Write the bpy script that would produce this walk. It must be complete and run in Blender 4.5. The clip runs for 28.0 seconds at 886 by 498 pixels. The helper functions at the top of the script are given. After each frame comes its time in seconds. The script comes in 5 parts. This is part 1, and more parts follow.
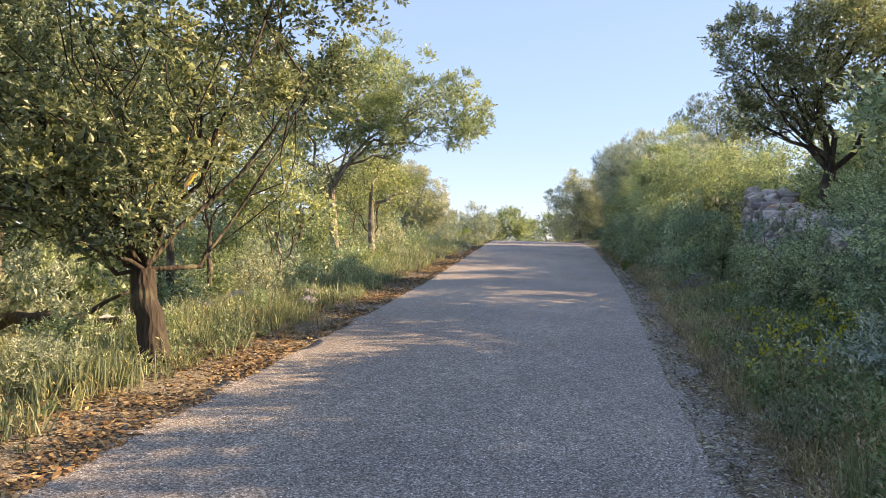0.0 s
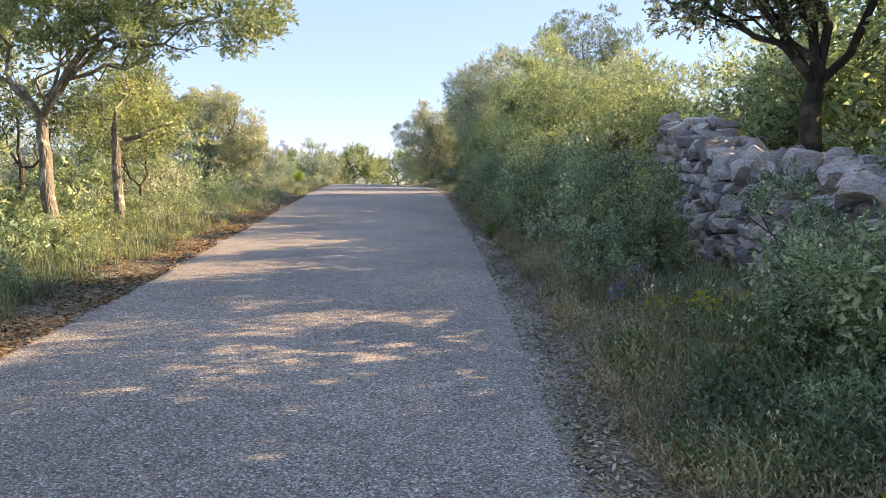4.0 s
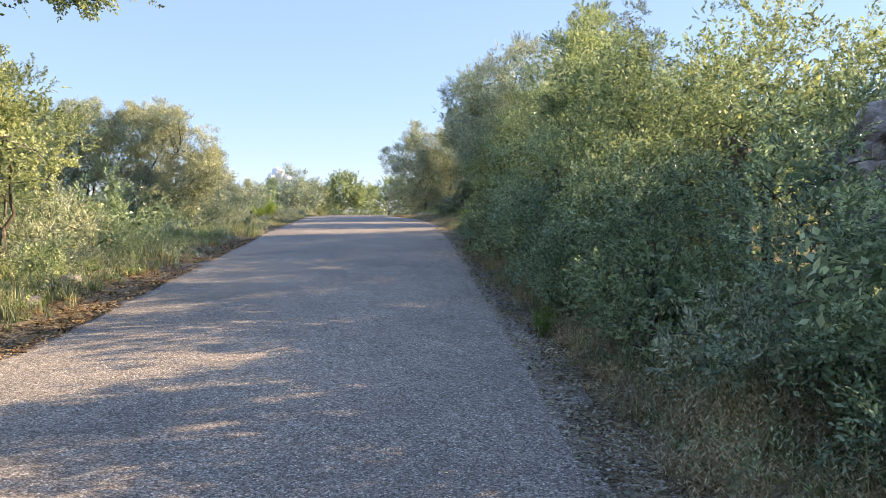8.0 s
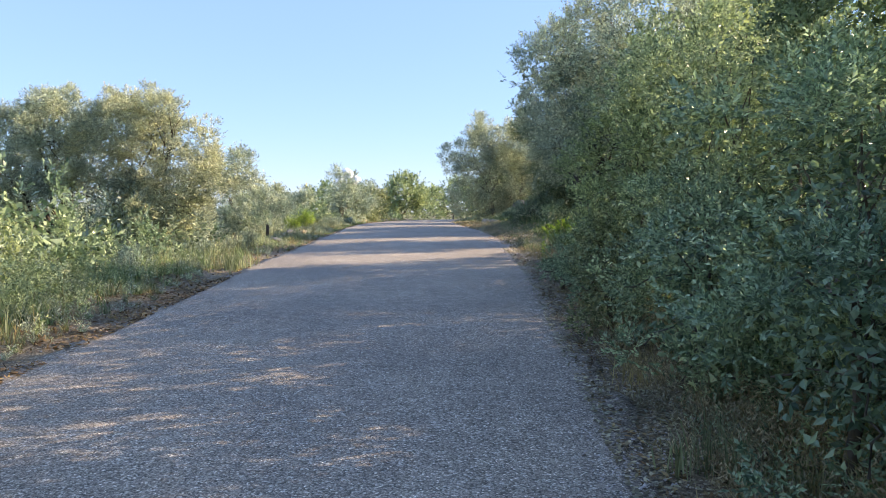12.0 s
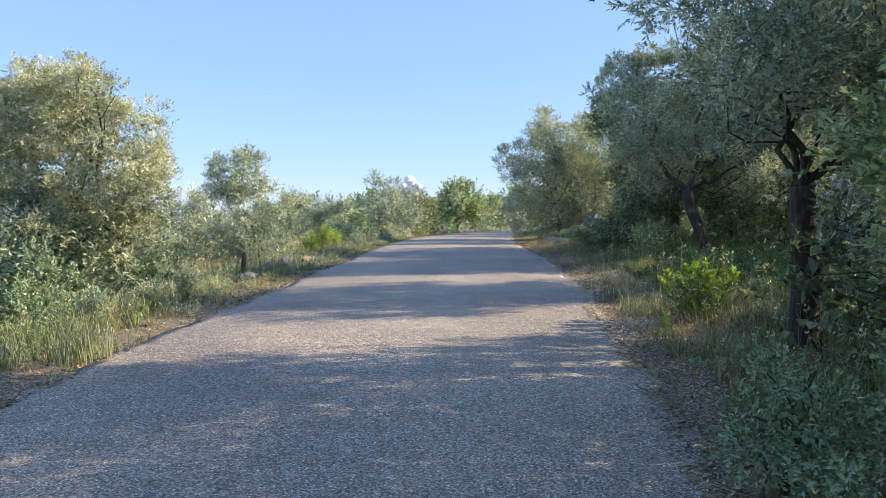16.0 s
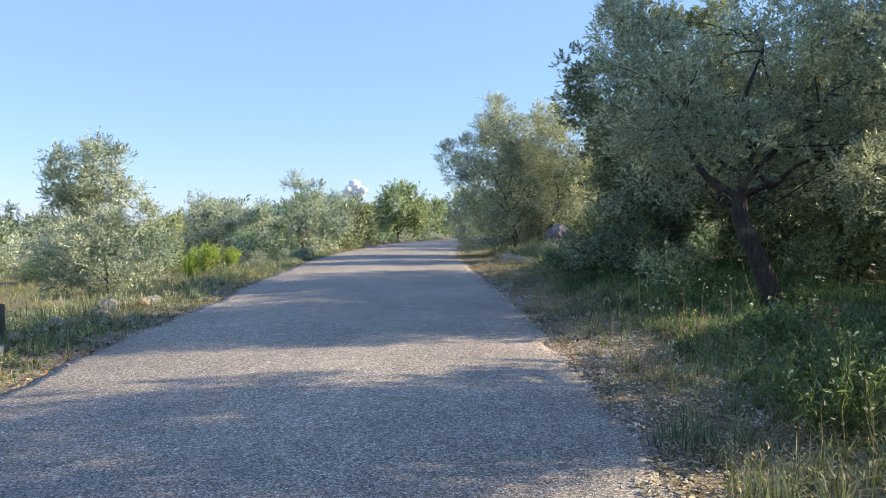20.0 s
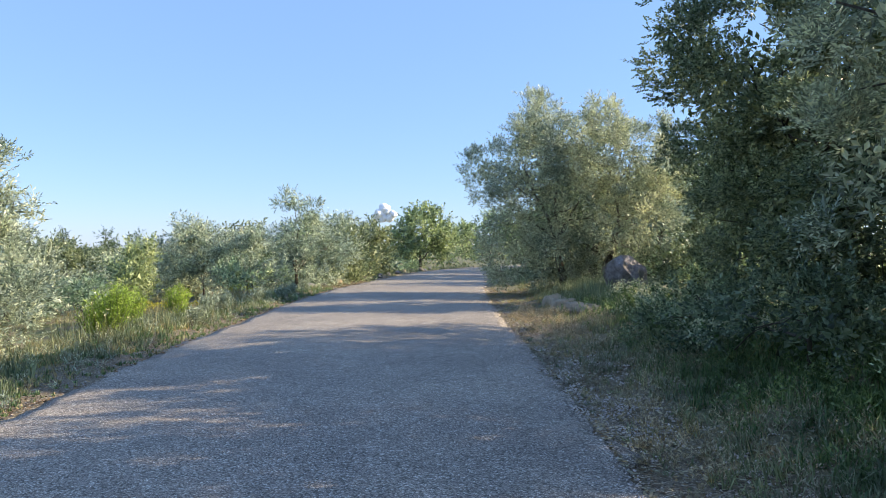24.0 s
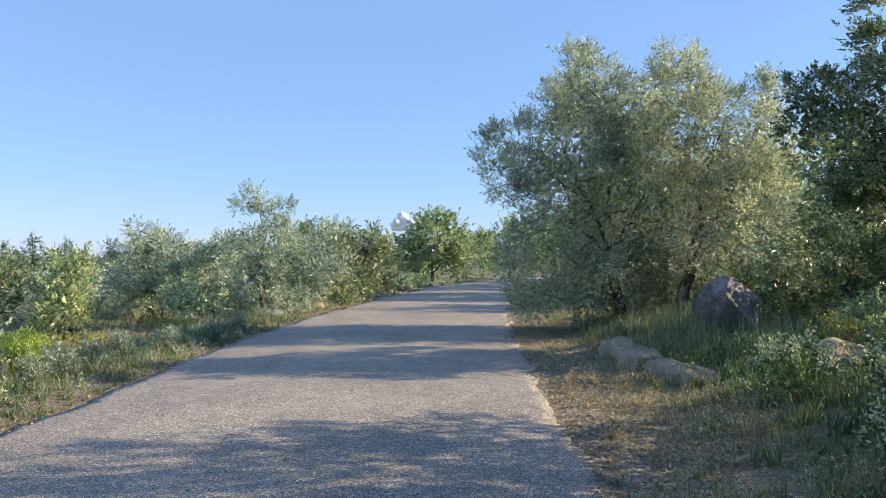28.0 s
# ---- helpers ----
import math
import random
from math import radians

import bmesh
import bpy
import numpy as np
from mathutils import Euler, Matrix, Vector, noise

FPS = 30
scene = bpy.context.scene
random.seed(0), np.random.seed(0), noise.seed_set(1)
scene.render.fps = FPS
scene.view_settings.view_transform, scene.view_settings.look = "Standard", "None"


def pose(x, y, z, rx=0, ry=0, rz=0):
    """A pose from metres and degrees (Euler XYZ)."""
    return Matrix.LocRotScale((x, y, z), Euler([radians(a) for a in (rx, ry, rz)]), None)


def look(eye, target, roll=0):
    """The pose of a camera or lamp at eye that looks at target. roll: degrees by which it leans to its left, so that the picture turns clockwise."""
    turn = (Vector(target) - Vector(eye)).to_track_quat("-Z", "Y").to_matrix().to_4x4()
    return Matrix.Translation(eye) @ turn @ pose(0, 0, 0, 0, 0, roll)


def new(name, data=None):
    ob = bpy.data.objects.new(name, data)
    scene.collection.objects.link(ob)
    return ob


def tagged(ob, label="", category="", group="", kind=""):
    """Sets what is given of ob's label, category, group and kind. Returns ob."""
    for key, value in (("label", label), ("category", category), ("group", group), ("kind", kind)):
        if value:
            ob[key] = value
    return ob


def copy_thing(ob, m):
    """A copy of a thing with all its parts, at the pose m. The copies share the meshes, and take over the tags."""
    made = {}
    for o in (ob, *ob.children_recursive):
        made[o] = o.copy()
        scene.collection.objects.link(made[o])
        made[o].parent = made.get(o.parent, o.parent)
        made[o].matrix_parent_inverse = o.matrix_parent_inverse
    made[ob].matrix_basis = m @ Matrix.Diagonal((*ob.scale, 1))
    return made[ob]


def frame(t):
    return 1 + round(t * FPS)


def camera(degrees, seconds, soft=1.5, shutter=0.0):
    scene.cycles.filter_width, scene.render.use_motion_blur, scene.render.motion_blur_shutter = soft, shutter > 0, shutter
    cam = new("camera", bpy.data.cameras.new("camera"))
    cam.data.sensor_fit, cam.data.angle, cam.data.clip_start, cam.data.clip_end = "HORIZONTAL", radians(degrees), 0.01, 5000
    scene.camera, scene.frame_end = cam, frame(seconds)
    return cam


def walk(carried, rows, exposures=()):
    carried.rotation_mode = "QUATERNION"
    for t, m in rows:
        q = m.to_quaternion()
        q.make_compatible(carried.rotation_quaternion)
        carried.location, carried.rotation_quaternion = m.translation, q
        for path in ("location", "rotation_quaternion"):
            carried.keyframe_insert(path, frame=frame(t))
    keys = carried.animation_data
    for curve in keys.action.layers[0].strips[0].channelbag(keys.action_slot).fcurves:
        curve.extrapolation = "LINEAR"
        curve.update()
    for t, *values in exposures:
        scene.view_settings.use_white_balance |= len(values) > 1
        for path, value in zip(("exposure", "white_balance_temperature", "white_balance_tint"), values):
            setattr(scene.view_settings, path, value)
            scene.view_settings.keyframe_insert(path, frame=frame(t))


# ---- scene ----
# ---- camera ----
cam = camera(62.97, 28.0, soft=0.75)
PATH = [
    (0, -0.000, 0.000, 1.500, -0.49, 8.99, 1.70),
    (0.5, 0.162, 0.843, 1.541, -1.93, 7.04, 1.53),
    (1, 0.273, 1.699, 1.576, -2.77, 5.11, 1.46),
    (1.5, 0.297, 2.536, 1.636, -4.03, 1.52, 1.53),
    (2, 0.306, 3.361, 1.684, -4.59, -1.15, 1.54),
    (2.5, 0.350, 4.128, 1.726, -4.77, -2.04, 1.61),
    (4.5, 0.350, 7.317, 1.903, -5.24, -2.28, 0.47),
    (5, 0.409, 8.033, 1.927, -5.28, -1.52, 0.29),
    (5.5, 0.455, 8.800, 1.956, -5.27, -0.91, 0.25),
    (6, 0.477, 9.550, 1.976, -5.23, -1.23, 0.29),
    (6.5, 0.445, 10.259, 2.008, -4.71, -2.03, 0.31),
    (7, 0.459, 11.009, 2.033, -3.66, -2.49, 0.35),
    (7.5, 0.448, 11.751, 2.051, -3.23, -2.78, 0.28),
    (8, 0.436, 12.447, 2.095, -3.05, -2.99, 0.25),
    (8.5, 0.454, 13.269, 2.130, -2.84, -3.12, 0.12),
    (9, 0.503, 14.066, 2.119, -2.63, -2.13, -0.02),
    (9.5, 0.584, 14.825, 2.153, -2.76, 0.27, -0.14),
    (10, 0.607, 15.552, 2.207, -2.95, 1.93, -0.28),
    (10.5, 0.636, 16.318, 2.276, -3.06, 2.26, -0.34),
    (11, 0.641, 17.061, 2.331, -3.13, 2.31, -0.41),
    (11.5, 0.687, 17.803, 2.374, -3.17, 2.28, -0.48),
    (12, 0.657, 18.564, 2.418, -3.11, 2.42, -0.46),
    (12.5, 0.684, 19.338, 2.416, -3.01, 3.25, -0.65),
    (13, 0.635, 20.097, 2.420, -2.96, 5.44, -0.70),
    (13.5, 0.597, 20.925, 2.438, -2.85, 6.62, -0.72),
    (15.5, 0.703, 23.878, 2.704, -2.62, 7.46, -0.29),
    (16, 0.675, 24.623, 2.721, -2.53, 7.31, -0.27),
    (16.5, 0.630, 25.329, 2.738, -2.23, 7.00, -0.28),
    (17, 0.609, 25.994, 2.763, -2.14, 6.50, -0.23),
    (17.5, 0.603, 26.658, 2.780, -2.14, 5.56, -0.23),
    (18, 0.571, 27.363, 2.811, -2.21, 3.34, -0.16),
    (18.5, 0.537, 28.093, 2.855, -2.25, 2.55, -0.13),
    (19, 0.533, 28.815, 2.886, -2.27, 2.34, -0.24),
    (19.5, 0.492, 29.494, 2.929, -2.28, 2.49, -0.24),
    (20, 0.480, 30.160, 2.964, -2.24, 3.03, -0.30),
    (20.5, 0.446, 30.820, 2.991, -1.60, 4.60, -0.41),
    (21, 0.483, 31.477, 2.990, -0.90, 5.52, -0.44),
    (21.5, 0.456, 32.175, 2.999, -0.63, 5.82, -0.40),
    (23.5, 0.399, 35.062, 3.054, -0.33, 5.39, -0.12),
    (24, 0.309, 35.781, 3.084, -0.33, 5.36, -0.11),
    (24.5, 0.229, 36.485, 3.115, -0.29, 5.85, -0.17),
    (25, 0.189, 37.149, 3.128, -0.20, 6.84, -0.18),
    (25.5, 0.231, 37.888, 3.142, -0.18, 7.12, -0.31),
    (26, 0.286, 38.572, 3.158, -0.15, 6.57, -0.23),
    (26.5, 0.268, 39.279, 3.179, -0.19, 4.91, -0.23),
    (27, 0.191, 39.990, 3.203, -0.02, 4.41, -0.21),
    (27.5, 0.127, 40.744, 3.208, 0.13, 5.14, -0.23),
    (28, 0.014, 41.454, 3.204, 0.35, 6.84, -0.29),
]
walk(cam, [(t, pose(x, y, z, 90 + p, 0, yaw) @ pose(0, 0, 0, 0, 0, roll)) for t, x, y, z, p, yaw, roll in PATH],
     exposures=[(0.0, 1.28, 7150, 27), (2.0, 1.4, 7150, 27), (6.0, 1.3, 6950, 26), (10.0, 1.17, 6300, 23), (13.0, 1.2, 6200, 22), (17.0, 0.97, 5950, 19), (20.0, 1.0, 5900, 18), (24.0, 0.92, 5850, 17), (28.0, 0.74, 5800, 16)])

# ---- sky and sun ----
SUN_UP, SUN_AZ = 25.0, 11          # degrees above the horizon; degrees from +x towards +y
world = bpy.data.worlds.new("sky_world")
scene.world = world
world.use_nodes = True
wn = world.node_tree.nodes
sky = wn.new("ShaderNodeTexSky")
sky.sky_type = "NISHITA"
sky.sun_disc = False
sky.sun_elevation = radians(SUN_UP)
sky.sun_rotation = radians(90 - SUN_AZ)
sky.altitude, sky.air_density, sky.dust_density, sky.ozone_density = 300, 1.0, 0.15, 2.0
wn["Background"].inputs["Strength"].default_value = 0.118
haze = wn.new("ShaderNodeMix")          # thin even haze over the clear sky
haze.data_type = "RGBA"
haze.inputs[0].default_value = 0.64
haze.inputs[7].default_value = (1.6, 2.66, 4.15, 1)
world.node_tree.links.new(sky.outputs["Color"], haze.inputs[6])
world.node_tree.links.new(haze.outputs[2], wn["Background"].inputs["Color"])
sun = new("sun", bpy.data.lights.new("sun", "SUN"))
sun.data.energy, sun.data.angle, sun.data.color = 5.0, radians(0.53), (1.0, 0.835, 0.505)
e, a = radians(SUN_UP), radians(SUN_AZ)
sun.matrix_world = look((0, 0, 0), (-math.cos(e) * math.cos(a), -math.cos(e) * math.sin(a), -math.sin(e)))


# ---- the lie of the land ----
def smooth(t):
    t = np.clip(t, 0, 1)
    return t * t * (3 - 2 * t)


ROAD_Y = [-40, 0, 5, 10, 15, 20, 25, 30, 35, 40, 45, 50, 55, 60, 66, 79, 90, 110, 140]
ROAD_L = [-3.2, -2.65, -2.68, -2.65, -2.68, -2.85, -2.97, -3.15, -3.28, -3.58, -4.15, -4.65, -5.05, -5.15, -4.95, -4.15, -2.7, 3.5, 18.0]
ROAD_R = [0.7, 1.02, 1.12, 1.34, 1.52, 1.60, 1.58, 1.68, 1.44, 1.05, 0.57, 0.08, -0.32, -0.62, -0.72, -0.25, 1.2, 7.6, 22.5]
RISE_Y = [-300, -40, 0, 4, 8, 12, 16, 20, 24, 28, 32, 36, 40, 44, 60, 75, 90, 140, 300, 700]
RISE_Z = [-6, -1.9, 0.03, 0.23, 0.41, 0.60, 0.79, 0.98, 1.17, 1.36, 1.52, 1.65, 1.70, 1.73, 1.72, 1.62, 1.40, 0.8, -1.0, -3.0]


def rise(y):
    y = np.asarray(y, float)
    return sum(np.interp(y + d, RISE_Y, RISE_Z) for d in (-3, -1.5, 0, 1.5, 3)) / 5


def road_left(y):
    y = np.asarray(y, float)
    return sum(np.interp(y + d, ROAD_Y, ROAD_L) for d in (-2.5, -1.2, 0, 1.2, 2.5)) / 5


def road_right(y):
    y = np.asarray(y, float)
    return sum(np.interp(y + d, ROAD_Y, ROAD_R) for d in (-2.5, -1.2, 0, 1.2, 2.5)) / 5


def wave(x, y, scale, seed):
    """A cheap smooth noise between -1 and 1."""
    r = np.random.RandomState(seed)
    out = 0
    for k in range(6):
        w, p = r.uniform(0, 6.28), r.uniform(0, 6.28)
        f = (0.6 + 0.25 * k) * 6.28 / scale
        out = out + np.sin(f * (x * np.cos(w) + y * np.sin(w)) + p)
    return out / 3.2


def land(x, y):
    """Height of the ground under the road and beside it."""
    x, y = np.asarray(x, float), np.asarray(y, float)
    z = rise(y)
    left, right = road_left(y) - x, x - road_right(y)
    drop = 0.85 * smooth((left - 0.5) / 5.0) * smooth((y + 2) / 18) + 0.9 * smooth((left - 12) / 60)
    bank = 0.30 * smooth((right - 0.6) / 2.5) + 0.5 * smooth((right - 4) / 10)
    off = smooth(np.maximum(left, right) / 0.8)
    bump = off * (0.05 * wave(x, y, 2.3, 1) + 0.03 * wave(x, y, 0.9, 2)) + smooth((np.maximum(left, right) - 3) / 6) * 0.12 * wave(x, y, 7, 3)
    shoulder = -0.025 + 0.015 * off
    return z - drop + bank + bump + shoulder


# ---- materials ----
def material(name):
    m = bpy.data.materials.new(name)
    m.use_nodes = True
    n, l = m.node_tree.nodes, m.node_tree.links
    return m, n, l, n["Principled BSDF"]


def ramp(n, stops):
    r = n.new("ShaderNodeValToRGB")
    while len(r.color_ramp.elements) < len(stops):
        r.color_ramp.elements.new(0.5)
    for e, (p, c) in zip(r.color_ramp.elements, stops):
        e.position, e.color = p, (*c, 1)
    return r


def tex(n, l, kind, scale, coords, **more):
    t = n.new(kind)
    t.inputs["Scale"].default_value = scale
    for k, v in more.items():
        t.inputs[k].default_value = v
    l.new(coords, t.inputs["Vector"])
    return t


def mixc(n, l, fac, a, b, how="MIX"):
    m = n.new("ShaderNodeMix")
    m.data_type, m.blend_type = "RGBA", how
    for sock, v in ((m.inputs[0], fac), (m.inputs[6], a), (m.inputs[7], b)):
        if isinstance(v, (int, float)):
            sock.default_value = v
        elif isinstance(v, tuple):
            sock.default_value = (*v, 1)
        else:
            l.new(v, sock)
    return m.outputs[2]


def leaf_material(name, dark, mid, light, through_light=0.35, rough=0.5):
    m, n, l, p = material(name)
    g = n.new("ShaderNodeNewGeometry")
    o = n.new("ShaderNodeObjectInfo")
    tc = n.new("ShaderNodeTexCoord")
    r = ramp(n, [(0.0, dark), (0.55, mid), (1.0, light)])
    l.new(g.outputs["Random Per Island"], r.inputs[0])
    patch = tex(n, l, "ShaderNodeTexNoise", 1.1, tc.outputs["Object"], Detail=2.0)
    pr = ramp(n, [(0.35, (0.62, 0.70, 0.68)), (0.65, (1.35, 1.28, 1.05))])
    l.new(patch.outputs["Fac"], pr.inputs[0])
    c = mixc(n, l, 1.0, r.outputs[0], pr.outputs[0], "MULTIPLY")
    orr = ramp(n, [(0.0, (0.85, 0.92, 0.95)), (1.0, (1.15, 1.08, 0.95))])
    l.new(o.outputs["Random"], orr.inputs[0])
    c = mixc(n, l, 1.0, c, orr.outputs[0], "MULTIPLY")
    l.new(c, p.inputs["Base Color"])
    p.inputs["Roughness"].default_value = rough
    p.inputs["Specular IOR Level"].default_value = 0.55
    tr = n.new("ShaderNodeBsdfTranslucent")
    tcol = mixc(n, l, 1.0, c, (1.07, 1.13, 0.98), "MULTIPLY")
    l.new(tcol, tr.inputs["Color"])
    mx = n.new("ShaderNodeMixShader")
    mx.inputs[0].default_value = through_light
    l.new(p.outputs[0], mx.inputs[1])
    l.new(tr.outputs[0], mx.inputs[2])
    l.new(mx.outputs[0], n["Material Output"].inputs["Surface"])
    return m


LEAF = {
    "oak": leaf_material("oak_leaf", (0.06, 0.08, 0.045), (0.2, 0.237, 0.145), (0.43, 0.465, 0.32), 0.38, 0.36),
    "young": leaf_material("young_oak_leaf", (0.11, 0.145, 0.075), (0.34, 0.4, 0.235), (0.60, 0.645, 0.42), 0.4, 0.45),
    "olive": leaf_material("olive_leaf", (0.13, 0.148, 0.118), (0.42, 0.458, 0.39), (0.72, 0.75, 0.67), 0.34, 0.42),
    "mastic": leaf_material("mastic_leaf", (0.085, 0.125, 0.075), (0.335, 0.42, 0.285), (0.66, 0.73, 0.55), 0.36, 0.32),
    "lush": leaf_material("lush_grass", (0.07, 0.115, 0.045), (0.15, 0.225, 0.09), (0.29, 0.37, 0.17), 0.34, 0.5),
    "broom": leaf_material("broom_green", (0.17, 0.26, 0.04), (0.34, 0.46, 0.08), (0.52, 0.64, 0.16), 0.4, 0.5),
    "fresh": leaf_material("fresh_green_leaf", (0.10, 0.16, 0.035), (0.20, 0.30, 0.07), (0.34, 0.45, 0.14), 0.35, 0.5),
    "straw": leaf_material("straw", (0.2, 0.155, 0.075), (0.34, 0.275, 0.145), (0.52, 0.44, 0.26), 0.25, 0.7),
    "grass": leaf_material("grass_green", (0.11, 0.135, 0.07), (0.24, 0.265, 0.165), (0.44, 0.45, 0.32), 0.32, 0.5),
    "tan": leaf_material("pale_dry_leaf", (0.16, 0.12, 0.08), (0.36, 0.29, 0.21), (0.60, 0.53, 0.42), 0.1, 0.8),
    "litter": leaf_material("fallen_leaf", (0.09, 0.05, 0.028), (0.25, 0.145, 0.075), (0.46, 0.33, 0.19), 0.1, 0.8),
    "yellow": leaf_material("yellow_flower", (0.42, 0.36, 0.02), (0.58, 0.52, 0.04), (0.70, 0.66, 0.12), 0.3, 0.6),
    "pale": leaf_material("pale_flower", (0.45, 0.45, 0.32), (0.6, 0.6, 0.45), (0.75, 0.74, 0.62), 0.2, 0.7),
    "purple": leaf_material("purple_flower", (0.16, 0.09, 0.34), (0.26, 0.17, 0.50), (0.42, 0.32, 0.66), 0.3, 0.6),
    "pine": leaf_material("pine_needle", (0.04, 0.07, 0.03), (0.06, 0.10, 0.045), (0.10, 0.14, 0.07), 0.15, 0.6),
}


def bark_material(name, dark, light, lichen):
    m, n, l, p = material(name)
    tc = n.new("ShaderNodeTexCoord")
    mp = n.new("ShaderNodeMapping")
    mp.inputs["Scale"].default_value = (1, 1, 0.22)
    l.new(tc.outputs["Object"], mp.inputs["Vector"])
    a = tex(n, l, "ShaderNodeTexNoise", 22, mp.outputs[0], Detail=6.0, Roughness=0.7)
    v = tex(n, l, "ShaderNodeTexVoronoi", 26, mp.outputs[0])
    b = tex(n, l, "ShaderNodeTexNoise", 3.2, tc.outputs["Object"], Detail=4.0)
    r = ramp(n, [(0.3, dark), (0.7, light)])
    l.new(a.outputs["Fac"], r.inputs[0])
    lr = ramp(n, [(0.54, (0, 0, 0)), (0.62, (1, 1, 1))])
    l.new(b.outputs["Fac"], lr.inputs[0])
    l.new(mixc(n, l, lr.outputs[0], r.outputs[0], lichen), p.inputs["Base Color"])
    p.inputs["Roughness"].default_value = 0.9
    bump = n.new("ShaderNodeBump")
    bump.inputs["Strength"].default_value, bump.inputs["Distance"].default_value = 0.9, 0.02
    l.new(v.outputs["Distance"], bump.inputs["Height"])
    l.new(bump.outputs[0], p.inputs["Normal"])
    return m


BARK = bark_material("grey_bark", (0.035, 0.026, 0.018), (0.16, 0.125, 0.09), (0.27, 0.25, 0.20))
BARK_DARK = bark_material("dark_bark", (0.018, 0.013, 0.010), (0.075, 0.055, 0.04), (0.11, 0.095, 0.06))
BARK_PALE = bark_material("pale_bark", (0.09, 0.072, 0.055), (0.32, 0.275, 0.215), (0.50, 0.47, 0.38))
BARK_GOLD = bark_material("lichen_bark", (0.06, 0.045, 0.02), (0.20, 0.14, 0.05), (0.48, 0.32, 0.04))


def stone_material(name, dark, light, stain, scale=1.0):
    m, n, l, p = material(name)
    tc = n.new("ShaderNodeTexCoord")
    o = n.new("ShaderNodeObjectInfo")
    a = tex(n, l, "ShaderNodeTexNoise", 9 * scale, tc.outputs["Object"], Detail=8.0, Roughness=0.65)
    b = tex(n, l, "ShaderNodeTexNoise", 2.6 * scale, tc.outputs["Object"], Detail=3.0)
    v = tex(n, l, "ShaderNodeTexVoronoi", 14 * scale, tc.outputs["Object"])
    r = ramp(n, [(0.30, dark), (0.68, light)])
    l.new(a.outputs["Fac"], r.inputs[0])
    s = ramp(n, [(0.50, (0, 0, 0)), (0.66, (1, 1, 1))])
    l.new(b.outputs["Fac"], s.inputs[0])
    c = mixc(n, l, s.outputs[0], r.outputs[0], stain)
    orr = ramp(n, [(0.0, (0.78, 0.78, 0.82)), (1.0, (1.2, 1.15, 1.08))])
    l.new(o.outputs["Random"], orr.inputs[0])
    l.new(mixc(n, l, 1.0, c, orr.outputs[0], "MULTIPLY"), p.inputs["Base Color"])
    p.inputs["Roughness"].default_value = 0.88
    bump = n.new("ShaderNodeBump")
    bump.inputs["Strength"].default_value, bump.inputs["Distance"].default_value = 0.8, 0.03
    h = mixc(n, l, 0.4, a.outputs["Fac"], v.outputs["Distance"])
    l.new(h, bump.inputs["Height"])
    l.new(bump.outputs[0], p.inputs["Normal"])
    return m


LIMESTONE = stone_material("limestone", (0.34, 0.305, 0.295), (0.78, 0.72, 0.69), (0.44, 0.37, 0.31))
LIMESTONE_DARK = stone_material("dark_limestone", (0.15, 0.135, 0.135), (0.36, 0.325, 0.33), (0.15, 0.135, 0.10))
TAN_STONE = stone_material("tan_stone", (0.24, 0.19, 0.13), (0.42, 0.34, 0.24), (0.30, 0.24, 0.17))


